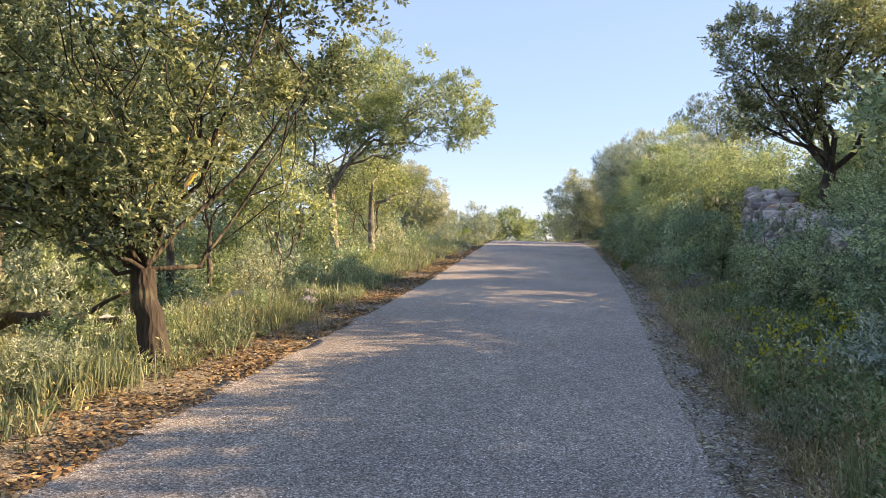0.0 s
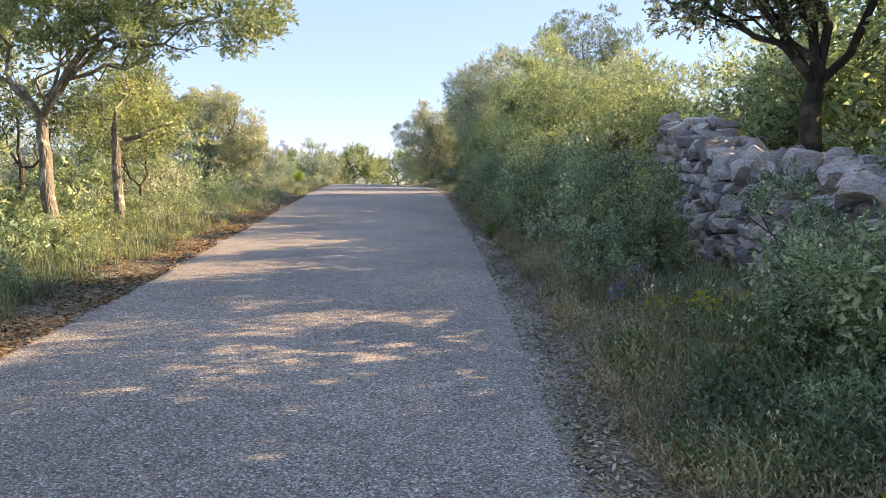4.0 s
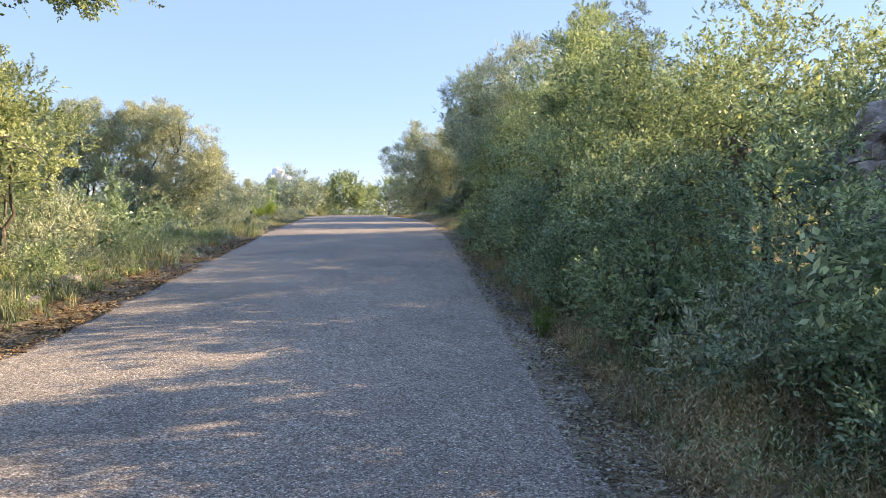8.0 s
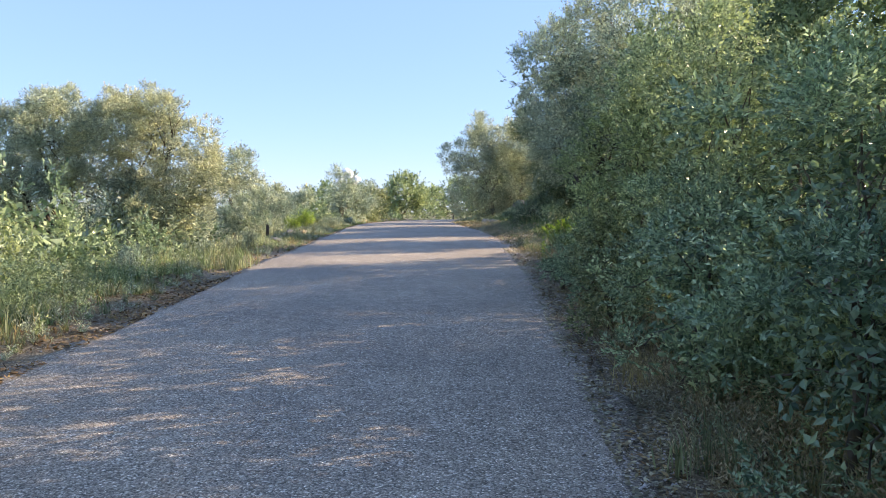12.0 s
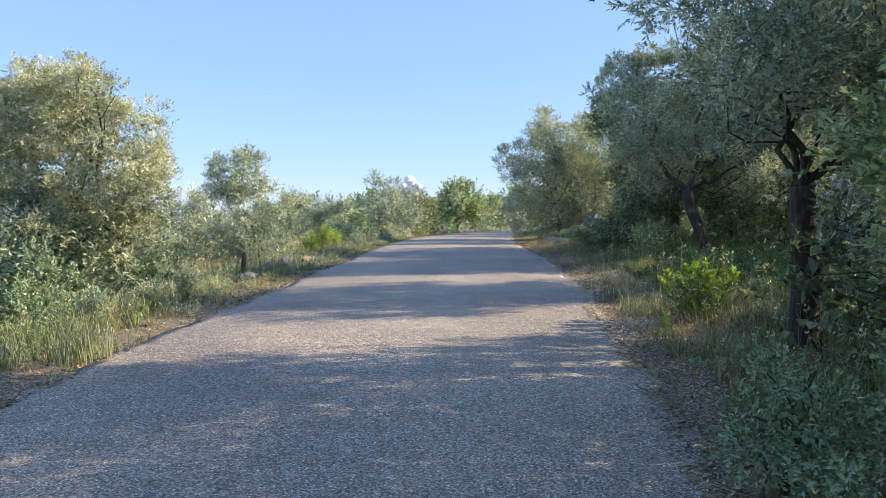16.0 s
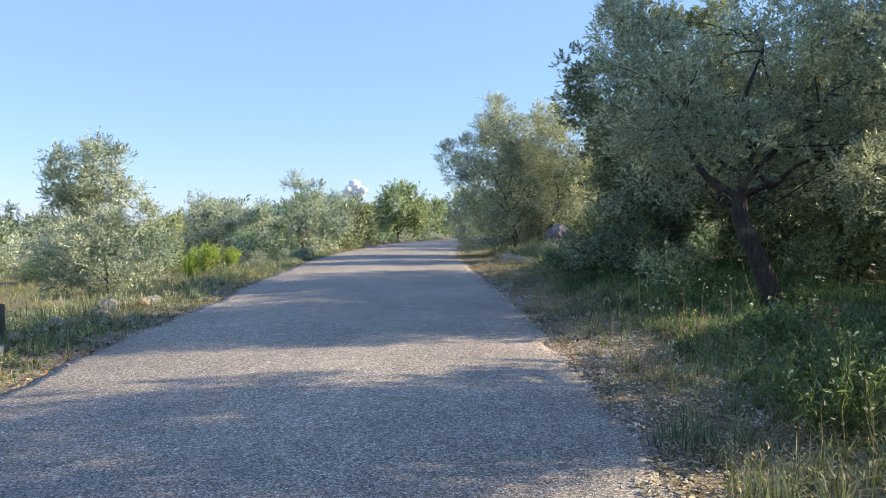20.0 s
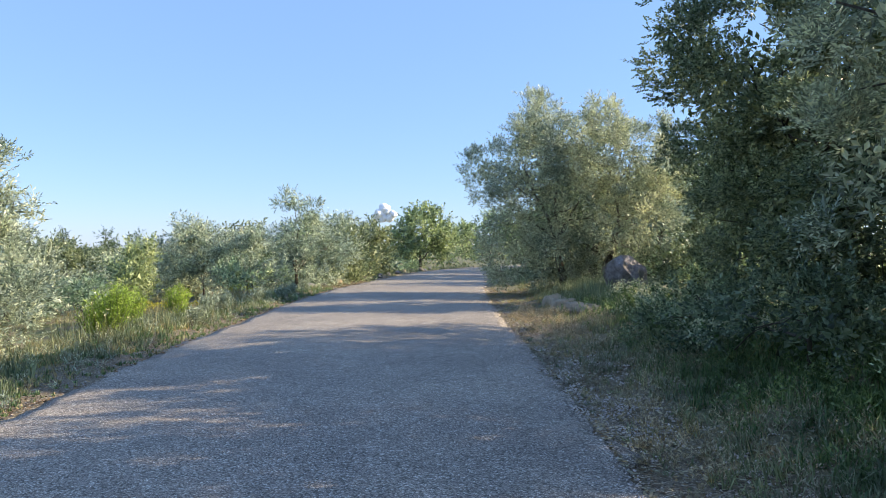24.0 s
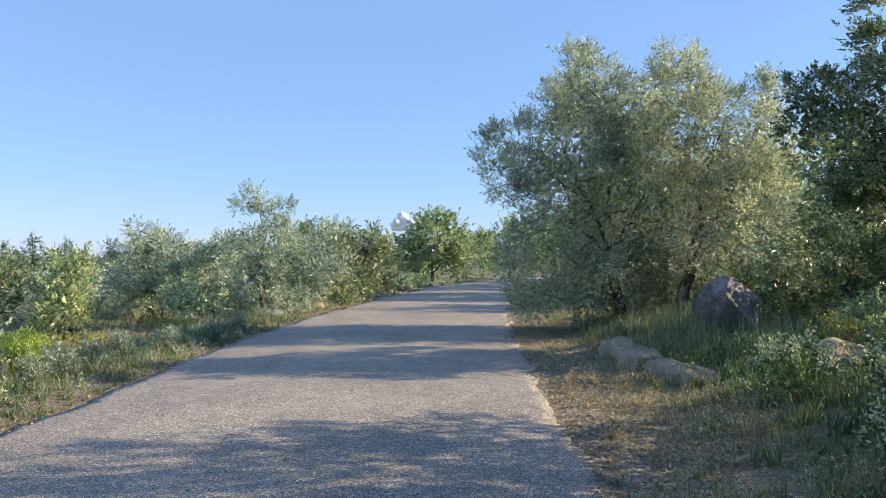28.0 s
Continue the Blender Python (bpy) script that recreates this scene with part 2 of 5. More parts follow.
def asphalt_material():
    m, n, l, p = material("chip_seal_asphalt")
    tc = n.new("ShaderNodeTexCoord")
    v = tex(n, l, "ShaderNodeTexVoronoi", 92, tc.outputs["Object"], Randomness=1.0)
    v2 = tex(n, l, "ShaderNodeTexVoronoi", 210, tc.outputs["Object"], Randomness=1.0)
    big = tex(n, l, "ShaderNodeTexNoise", 0.55, tc.outputs["Object"], Detail=5.0, Roughness=0.6)
    mid = tex(n, l, "ShaderNodeTexNoise", 6.0, tc.outputs["Object"], Detail=3.0)
    sep = n.new("ShaderNodeSeparateColor")
    l.new(v.outputs["Color"], sep.inputs[0])
    r = ramp(n, [(0.0, (0.13, 0.115, 0.10)), (0.42, (0.325, 0.279, 0.236)), (0.80, (0.445, 0.385, 0.327)), (0.93, (0.59, 0.54, 0.475)), (1.0, (0.78, 0.73, 0.66))])
    l.new(sep.outputs[0], r.inputs[0])
    sep2 = n.new("ShaderNodeSeparateColor")
    l.new(v2.outputs["Color"], sep2.inputs[0])
    r2 = ramp(n, [(0.0, (0.6, 0.6, 0.6)), (1.0, (1.42, 1.42, 1.42))])
    l.new(sep2.outputs[1], r2.inputs[0])
    c = mixc(n, l, 1.0, r.outputs[0], r2.outputs[0], "MULTIPLY")
    gap = ramp(n, [(0.0, (1.1, 1.1, 1.1)), (0.5, (0.9, 0.9, 0.9)), (0.9, (0.5, 0.49, 0.49))])
    l.new(v.outputs["Distance"], gap.inputs[0])
    c = mixc(n, l, 1.0, c, gap.outputs[0], "MULTIPLY")
    br = ramp(n, [(0.35, (0.86, 0.85, 0.86)), (0.65, (1.16, 1.13, 1.10))])
    l.new(big.outputs["Fac"], br.inputs[0])
    c = mixc(n, l, 1.0, c, br.outputs[0], "MULTIPLY")
    mr = ramp(n, [(0.3, (0.9, 0.9, 0.9)), (0.7, (1.1, 1.1, 1.1))])
    l.new(mid.outputs["Fac"], mr.inputs[0])
    c = mixc(n, l, 1.0, c, mr.outputs[0], "MULTIPLY")
    l.new(c, p.inputs["Base Color"])
    p.inputs["Roughness"].default_value = 0.8
    p.inputs["Specular IOR Level"].default_value = 0.3
    bump = n.new("ShaderNodeBump")
    bump.invert = True
    bump.inputs["Strength"].default_value, bump.inputs["Distance"].default_value = 0.55, 0.007
    l.new(v.outputs["Distance"], bump.inputs["Height"])
    l.new(bump.outputs[0], p.inputs["Normal"])
    return m


def earth_material():
    m, n, l, p = material("verge_earth")
    tc = n.new("ShaderNodeTexCoord")
    at = n.new("ShaderNodeAttribute")
    at.attribute_name = "litter"
    v = tex(n, l, "ShaderNodeTexVoronoi", 62, tc.outputs["Object"])
    v3 = tex(n, l, "ShaderNodeTexVoronoi", 140, tc.outputs["Object"])
    sp3 = n.new("ShaderNodeSeparateColor")
    l.new(v3.outputs["Color"], sp3.inputs[0])
    grit = ramp(n, [(0.0, (0.55, 0.54, 0.52)), (0.7, (1.05, 1.04, 1.02)), (1.0, (1.6, 1.58, 1.55))])
    l.new(sp3.outputs[0], grit.inputs[0])
    sp = n.new("ShaderNodeSeparateColor")
    l.new(v.outputs["Color"], sp.inputs[0])
    lit = ramp(n, [(0.0, (0.075, 0.055, 0.038)), (0.4, (0.17, 0.125, 0.085)), (0.75, (0.27, 0.21, 0.145)), (1.0, (0.44, 0.39, 0.31))])
    l.new(sp.outputs[0], lit.inputs[0])
    a = tex(n, l, "ShaderNodeTexNoise", 26, tc.outputs["Object"], Detail=6.0, Roughness=0.7)
    b = tex(n, l, "ShaderNodeTexNoise", 0.8, tc.outputs["Object"], Detail=5.0, Roughness=0.6)
    r = ramp(n, [(0.28, (0.10, 0.075, 0.048)), (0.5, (0.21, 0.165, 0.11)), (0.75, (0.40, 0.33, 0.24))])
    l.new(a.outputs["Fac"], r.inputs[0])
    g = ramp(n, [(0.28, (0.075, 0.09, 0.03)), (0.72, (0.21, 0.22, 0.10))])
    l.new(a.outputs["Fac"], g.inputs[0])
    s = ramp(n, [(0.36, (0, 0, 0)), (0.54, (1, 1, 1))])
    l.new(b.outputs["Fac"], s.inputs[0])
    open_ground = mixc(n, l, s.outputs[0], r.outputs[0], g.outputs[0])
    l.new(mixc(n, l, 1.0, mixc(n, l, at.outputs["Fac"], open_ground, lit.outputs[0]), grit.outputs[0], "MULTIPLY"), p.inputs["Base Color"])
    p.inputs["Roughness"].default_value = 0.95
    bump = n.new("ShaderNodeBump")
    bump.inputs["Strength"].default_value, bump.inputs["Distance"].default_value = 0.8, 0.012
    l.new(sp.outputs[0], bump.inputs["Height"])
    l.new(bump.outputs[0], p.inputs["Normal"])
    return m


ASPHALT, EARTH = asphalt_material(), earth_material()


# ---- mesh helpers ----
def quick_mesh(name, verts, faces, mat, smooth_shade=False):
    """A mesh from arrays: verts (n, 3), faces (m, 3) or (m, 4)."""
    verts, faces = np.ascontiguousarray(verts, np.float32), np.ascontiguousarray(faces, np.int32)
    me = bpy.data.meshes.new(name)
    k = faces.shape[1]
    me.vertices.add(len(verts))
    me.vertices.foreach_set("co", verts.ravel())
    me.loops.add(faces.size)
    me.loops.foreach_set("vertex_index", faces.ravel())
    me.polygons.add(len(faces))
    me.polygons.foreach_set("loop_start", np.arange(0, faces.size, k, dtype=np.int32))
    me.polygons.foreach_set("use_smooth", np.full(len(faces), smooth_shade, dtype=bool))
    me.materials.append(mat)
    me.update(calc_edges=True)
    return me


def part(name, mesh, parent, label=""):
    ob = new(name, mesh)
    ob.parent = parent
    if label:
        tagged(ob, label)
    return ob


def root(name, x, y, z, label, category, group=""):
    ob = new(name)
    ob.empty_display_size = 0.2
    ob.location = (x, y, z)
    return tagged(ob, label, category, group)


def tube(points, radii, sides=7):
    """Vertices and quads of a tapered tube along points."""
    pts, radii = np.asarray(points, float), np.asarray(radii, float)
    d = np.gradient(pts, axis=0)
    d /= np.linalg.norm(d, axis=1)[:, None] + 1e-9
    side = np.cross(d, (0.31, 0.22, 0.93))
    side = np.where(np.linalg.norm(side, axis=1)[:, None] < 0.2, np.cross(d, (1, 0, 0)), side)
    side /= np.linalg.norm(side, axis=1)[:, None]
    up = np.cross(d, side)
    a = np.arange(sides) * 2 * np.pi / sides
    ring = side[:, None] * np.cos(a)[None, :, None] + up[:, None] * np.sin(a)[None, :, None]
    v = (pts[:, None] + ring * radii[:, None, None]).reshape(-1, 3)
    i, j = np.meshgrid(np.arange(len(pts) - 1), np.arange(sides), indexing="ij")
    f = np.stack([i * sides + j, i * sides + (j + 1) % sides, (i + 1) * sides + (j + 1) % sides, (i + 1) * sides + j], -1).reshape(-1, 4)
    return v, f


def joined(pieces):
    vs, fs, k = [], [], 0
    for v, f in pieces:
        vs.append(v)
        fs.append(f + k)
        k += len(v)
    return np.concatenate(vs), np.concatenate(fs)


def crooked(a, b, r, steps=7, bend=0.12):
    """A crooked line from a to b."""
    a, b = np.asarray(a, float), np.asarray(b, float)
    t = np.linspace(0, 1, steps)[:, None]
    size = np.linalg.norm(b - a) * bend
    wob = np.cumsum(r.normal(0, 1, (steps, 3)), 0) * size / steps ** 0.5
    wob -= t * wob[-1]
    wob[0] = 0
    return a + (b - a) * t + wob


def unit(v):
    return v / (np.linalg.norm(v, axis=-1, keepdims=True) + 1e-9)


def leaves_at(pos, along, length, width, r, face=None, plain=False):
    """One pointed leaf blade at each place, turned towards face where given, folded along its middle unless plain: verts and faces."""
    n = len(pos)
    toward = r.normal(0, 1, (n, 3)) if face is None else face + r.normal(0, 0.28, (n, 3))
    across = unit(np.cross(along, toward))
    up = np.cross(across, along)
    L = (length * r.uniform(0.7, 1.3, n))[:, None]
    W = (width * r.uniform(0.75, 1.25, n))[:, None]
    if plain:
        v = np.stack([pos, pos + along * L * 0.6 + across * W * 0.62, pos + along * L - across * W * 0.38], 1)
        return v.reshape(-1, 3), np.arange(3 * n).reshape(-1, 3)
    mid = pos + along * L * 0.52 + up * W * 0.18
    v = np.stack([pos, mid + across * W * 0.5, pos + along * L - up * W * 0.1, mid - across * W * 0.5], 1)
    return v.reshape(-1, 3), np.arange(4 * n).reshape(-1, 4)


def field(p, scale, r):
    """A smooth random field at the points p, between about -1 and 1."""
    out = 0
    for k in range(5):
        w = unit(r.normal(0, 1, 3)) * 6.28 / scale * r.uniform(0.7, 1.4)
        out = out + np.sin(p @ w + r.uniform(0, 6.28))
    return out / 2.6


def foliage(blobs, leaf, wide, cover, seed, gaps=0.35, wisp=0.25, core=0.2):
    """Leafy sprays on rounded clumps over the shells of blobs (x, y, z, rx, ry, rz); wisp draws the sprays out."""
    r = np.random.RandomState(seed)
    b = np.asarray(blobs, float)
    area = 4 * np.pi * (((b[:, 3] * b[:, 4]) ** 1.6 + (b[:, 3] * b[:, 5]) ** 1.6 + (b[:, 4] * b[:, 5]) ** 1.6) / 3) ** (1 / 1.6)
    count = cover * 0.30 * area / (leaf * wide * 0.5)
    out = []
    each, coarse = 11, leaf >= 0.062
    for i, (blob, n, skin) in enumerate(zip(b, count, area)):
        rad = blob[3:6]
        big = int(n * core / 4)
        if big:
            p = blob[:3] + unit(r.normal(0, 1, (big, 3))) * rad * (r.uniform(0.1, 0.55, big) ** 0.7)[:, None]
            out.append(leaves_at(p, unit(r.normal(0, 1, (big, 3))), leaf * 1.9, wide * 2.1, r, None, coarse))
        clump = float(np.clip(0.36 * rad.mean(), max(0.13, leaf * 1.6), max(0.42, leaf * 3)))
        m = max(7, int(0.62 * skin / (np.pi * clump ** 2)))
        d = unit(r.normal(0, 1, (m, 3)) + (0, 0, 0.15))
        size = clump * r.uniform(0.55, 1.5, m)
        lump = field(d * rad, 1.1 * rad.mean(), r)
        c = blob[:3] + d * rad * (0.80 + 0.13 * lump + r.normal(0, 0.08, m) + np.where(r.uniform(0, 1, m) < wisp * 0.25, 0.2, 0))[:, None]
        hole = field(c, 0.9 * rad.mean() + 0.2, r)
        ok = hole > -1.0 + gaps * 0.95
        for k, other in enumerate(b):
            if k != i:
                ok &= (((c - other[:3]) / other[3:6]) ** 2).sum(1) > 0.42
        if not ok.any():
            continue
        share = (size ** 2 / (size ** 2).sum() * n * (1 - core) / each)[ok]
        c, d, size = c[ok], d[ok], size[ok]
        pick = np.repeat(np.arange(len(c)), np.maximum(2, share.round().astype(int)))
        k = len(pick)
        o = unit(r.normal(0, 0.8, (k, 3)) + d[pick] * 0.75 + (0, 0, 0.45))
        reach = np.where(r.uniform(0, 1, k) < 0.05 + wisp * 0.2, r.uniform(0.8, 1.25, k), r.uniform(0.1, 0.85, k) ** 0.6)
        foot = c[pick] + o * (size[pick] * reach)[:, None] * (1, 1, 0.8)
        axis = unit(o + r.normal(0, 0.35, o.shape) + (0, 0, 0.1 + wisp * 0.6))
        flat = unit(np.cross(axis, (0, 0, 1.0)) + r.normal(0, 0.45, o.shape))
        flat = unit(flat - axis * (flat * axis).sum(-1, keepdims=True))
        over = np.cross(flat, axis)
        over = over * np.sign(over[:, 2:3] + 0.3 * (over * o).sum(-1, keepdims=True) + 1e-6)
        span = leaf * r.uniform(2.0, 3.6, k)[:, None, None]
        u = np.linspace(0.0, 1.0, each)[None, :, None] + r.uniform(-0.06, 0.06, (k, each, 1))
        turn = np.where(np.arange(each) % 2, 1.0, -1.0)[None, :, None] * np.where(np.arange(each) == each - 1, 0.1, 1.0)[None, :, None]
        pos = foot[:, None] + axis[:, None] * (u - 0.3) * span
        along = unit(axis[:, None] * (0.55 + 0.9 * wisp + 0.5 * u) + flat[:, None] * turn + r.normal(0, 0.32, (k, each, 3)))
        face = (over * 0.6 + o * 0.55)[:, None] + r.normal(0, 0.22, along.shape)
        out.append(leaves_at(pos.reshape(-1, 3), along.reshape(-1, 3), leaf, wide, r, face.reshape(-1, 3), coarse))
    return joined([o for o in out if len(o[0])])


def near_path(x, y):
    return math.hypot(x - 0.4, max(0, y - 41, -y))


SHAPES = {"oak": (0.56, 0.15), "young": (0.58, 0.25), "olive": (0.34, 0.28), "mastic": (0.5, 0.2)}      # leaf width to length, wispiness


def tree(name, kind, x, y, blobs, label, category="tree", stems=((0, 0),), girth=0.14, fork=None, bark=None, cover=1.5, leaf=None,
         gaps=0.35, seed=None, base=None, group="", limbs=True, lean=(0, 0), slim=1.0):
    """A tree or shrub: blobs (x, y, h, rx, ry, rz) of its crown in the world's x and y and in heights over the road's level there."""
    seed = seed if seed is not None else int(abs(x * 131 + y * 977)) % 99991
    r = np.random.RandomState(seed)
    z0 = float(land(x, y)) - 0.05 if base is None else base
    lift = float(rise(y)) - z0
    local = [(bx - x, by - y, h + lift, *rad) for bx, by, h, *rad in blobs]
    d = min(near_path(bx, by) - max(rx, ry) for bx, by, h, rx, ry, rz in blobs)
    size = leaf or float(np.clip(0.0052 * d, 0.05, 0.2))
    aspect, wisp = SHAPES[kind]
    thing = root(name, x, y, z0, label, category, group)
    top = max(b[2] for b in local)
    fork = fork if fork is not None else 0.45 * top
    bark = bark or BARK
    heads = []
    for i, (sx, sy) in enumerate(stems):
        head = np.array((sx * 1.6 + lean[0], sy * 1.6 + lean[1], fork * r.uniform(0.9, 1.1)))
        line = crooked((sx, sy, -0.1), head, r, 8, 0.045)
        g = girth * r.uniform(0.8, 1.1)
        rad = np.linspace(1.0, 0.68, 8) * g
        rad[0] *= 1.45
        rad[1] *= 1.12
        part("trunk", quick_mesh("trunk", *tube(line, rad, 10), bark, True), thing)
        heads.append((line[-1], g * 0.68))
    for i, (bx, by, bz, rx, ry, rz) in enumerate(local if limbs else ()):
        c = np.array((bx, by, bz))
        head, g = min(heads, key=lambda h: np.linalg.norm(h[0][:2] - c[:2]))
        end = c + (0, 0, 0.15 * rz)
        line = crooked(head, end, r, 8, 0.13)
        g2 = g * slim * (0.75 if len(local) < 3 else 0.55)
        limb = part("limb", quick_mesh("limb", *tube(line, np.linspace(g2, g2 * 0.25, 8), 7), bark, True), thing)
        for _ in range(5 if d < 9 else 3 if d < 14 else 0):
            s = line[r.randint(2, 8)]
            tip = c + unit(r.normal(0, 1, 3)) * (rx, ry, rz) * r.uniform(0.6, 0.95)
            part("branch", quick_mesh("branch", *tube(crooked(s, tip, r, 6, 0.16), np.linspace(g2 * 0.32, 0.006, 6), 5), bark, True), limb)
    puffs = []
    for bx, by, bz, rx, ry, rz in local:
        if min(rx, ry) > 0.65:
            for _ in range(3 if name != "mastic_shrub" else 1):
                d = unit(r.normal(0, 1, 3) + (0, 0, 0.5))
                k = r.uniform(0.3, 0.5)
                puffs.append((bx + d[0] * rx * 0.88, by + d[1] * ry * 0.88, bz + d[2] * rz * 0.9, rx * k, ry * k, rz * k * 1.25))
    local = [(*b[:3], b[3] * 0.93, b[4] * 0.93, b[5] * 0.9) for b in local] + puffs
    me = quick_mesh("crown", *foliage(local, size, size * aspect, cover, seed, gaps, wisp), LEAF[kind])
    part("crown" if category != "shrub" else "foliage", me, thing)
    return thing


# ---- ground and road ----
def grid_mesh(name, xs, ys, height, mat):
    X, Y = np.meshgrid(xs, ys)
    v = np.stack([X, Y, height(X, Y)], -1).reshape(-1, 3)
    i, j = np.meshgrid(np.arange(len(ys) - 1), np.arange(len(xs) - 1), indexing="ij")
    k = len(xs)
    f = np.stack([i * k + j, i * k + j + 1, (i + 1) * k + j + 1, (i + 1) * k + j], -1).reshape(-1, 4)
    return quick_mesh(name, v, f, mat, True)


xs = np.unique(np.round(np.concatenate([-np.geomspace(12, 1500, 26), np.arange(-12, 10, 0.28), np.geomspace(10, 1500, 26)]), 3))
ys = np.unique(np.round(np.concatenate([-np.geomspace(6, 800, 18), np.arange(-6, 95, 0.5), np.geomspace(95, 2000, 26)]), 3))
ground_mesh = grid_mesh("ground", xs, ys, land, EARTH)
gx, gy = np.meshgrid(xs, ys)
away = np.maximum(road_left(gy) - gx, gx - road_right(gy)) + 0.25 * wave(gx, gy, 1.6, 31)
ground_mesh.attributes.new("litter", "FLOAT", "POINT").data.foreach_set("value", (0.9 * (1 - smooth((away - 0.5) / 1.0))).ravel().astype(np.float32))
tagged(new("ground", ground_mesh), "earthy verge and scrub ground with dry litter", "ground", kind="structure")

ys = np.concatenate([np.arange(-38, 70, 0.12), np.arange(70, 138, 0.5)])
u = np.array([0, 0.0, 0.03, 0.08, 0.16, 0.3, 0.5, 0.7, 0.84, 0.92, 0.97, 1.0, 1.0])
left = road_left(ys) + 0.07 * wave(ys, 0 * ys, 1.7, 11) + 0.045 * wave(ys, 0 * ys, 0.45, 12)
right = road_right(ys) + 0.08 * wave(ys, 0 * ys, 2.1, 13) + 0.05 * wave(ys, 0 * ys, 0.5, 14)
X = left[:, None] + (right - left)[:, None] * u
Z = rise(ys)[:, None] + 0.035 * (1 - (2 * u - 1) ** 2) + 0.006 * wave(X, ys[:, None] + 0 * X, 1.4, 15)
Z[:, 0] -= 0.12
Z[:, -1] -= 0.12
V = np.stack([X, ys[:, None] + 0 * X, Z], -1).reshape(-1, 3)
i, j = np.meshgrid(np.arange(len(ys) - 1), np.arange(len(u) - 1), indexing="ij")
k = len(u)
F = np.stack([i * k + j, i * k + j + 1, (i + 1) * k + j + 1, (i + 1) * k + j], -1).reshape(-1, 4)
tagged(new("road", quick_mesh("road", V, F, ASPHALT, True)), "narrow country road of worn grey chip-seal asphalt", "road", kind="structure")


# ---- stones ----
def rock_mesh(name, size, seed, mat, points=26, flat=0.75):
    """An angular stone: the hull of points pushed towards a box."""
    r = np.random.RandomState(seed)
    bm = bmesh.new()
    for p in unit(r.normal(0, 1, (points, 3))):
        p = np.sign(p) * np.abs(p) ** flat * r.uniform(0.85, 1.1)
        bm.verts.new(p * np.asarray(size) * 0.5)
    out = bmesh.ops.convex_hull(bm, input=bm.verts)
    bmesh.ops.delete(bm, geom=[g for g in out["geom_interior"] if isinstance(g, bmesh.types.BMVert)], context="VERTS")
    me = bpy.data.meshes.new(name)
    bm.to_mesh(me)
    bm.free()
    me.materials.append(mat)
    return me


def rough_rock(name, size, seed, mat, detail=3, rough=0.16, near=0.55, far=0.9):
    """A weathered boulder with a broken surface."""
    r = np.random.RandomState(seed)
    bm = bmesh.new()
    bmesh.ops.create_icosphere(bm, subdivisions=detail, radius=1)
    cuts = [(Vector(unit(r.normal(0, 1, 3))), r.uniform(near, far)) for _ in range(9)]
    for v in bm.verts:
        for d, w in cuts:
            over = v.co.dot(d) - w
            if over > 0:
                v.co -= d * over * 0.85
        v.co += v.co.normalized() * rough * noise.fractal(v.co * 1.7 + Vector((seed, 0, 0)), 0.9, 2.1, 5)
        v.co = Vector((v.co.x * size[0] / 2, v.co.y * size[1] / 2, v.co.z * size[2] / 2))
    me = bpy.data.meshes.new(name)
    bm.to_mesh(me)
    bm.free()
    me.materials.append(mat)
    return me


STONES = [rock_mesh("stone", (1, 1, 1), 40 + k, (LIMESTONE, LIMESTONE, LIMESTONE_DARK)[k % 3], 24, 0.56) for k in range(14)]


def stone_wall(name, y0, y1, face, top, label, back=0.9, seed=5):
    """A dry-stone wall along the road; face(y) its front, top(y) its height over the ground."""
    r = np.random.RandomState(seed)
    ym = (y0 + y1) / 2
    xf, z0 = face(ym), float(land(face(ym), ym))
    thing = root(name, xf, ym, z0, label, "stone wall")
    tagged(thing, kind="structure")
    yy = np.linspace(y0 + 0.15, y1 - 0.15, 30)
    prof = []
    for y in yy:
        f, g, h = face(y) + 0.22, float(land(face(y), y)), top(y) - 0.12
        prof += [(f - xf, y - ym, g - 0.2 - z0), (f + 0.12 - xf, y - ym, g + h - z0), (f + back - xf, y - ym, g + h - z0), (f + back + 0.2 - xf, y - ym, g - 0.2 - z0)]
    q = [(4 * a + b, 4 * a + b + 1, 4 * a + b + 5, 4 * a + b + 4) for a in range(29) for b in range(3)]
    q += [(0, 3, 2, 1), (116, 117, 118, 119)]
    # solid dark body added behind the stones so no light passes the gaps
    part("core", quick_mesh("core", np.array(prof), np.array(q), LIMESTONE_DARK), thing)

    def stone(x, y, z, sx, sy, sz):
        ob = part("stone", STONES[r.randint(14)], thing)
        ob.location, ob.scale = (x - xf, y - ym, z - z0), (sx, sy, sz)
        ob.rotation_euler = (r.normal(0, 0.3), r.normal(0, 0.25), r.normal(0, 0.45))

    z = 0.0
    while z < 2.4:
        h = r.uniform(0.09, 0.2)
        y = y0
        while y < y1:
            w = r.uniform(0.11, 0.31)
            if top(y + w / 2) > z + h * 0.4:
                g = float(land(face(y), y))
                stone(face(y) + 0.12 + 0.12 * z + r.normal(0, 0.035), y + w / 2, g + z + h / 2, r.uniform(0.34, 0.5), w * 1.08, h * 1.15)
            y += w
        z += h
    y = y0
    while y < y1:
        w = r.uniform(0.18, 0.38)
        g = float(land(face(y), y))
        for dx in (0.25, 0.6, 0.95):
            stone(face(y) + dx + r.normal(0, 0.05), y + w / 2, g + top(y + w / 2) - 0.02 + r.uniform(-0.05, 0.07), 0.42, w, r.uniform(0.18, 0.3))
        y += w
    return thing


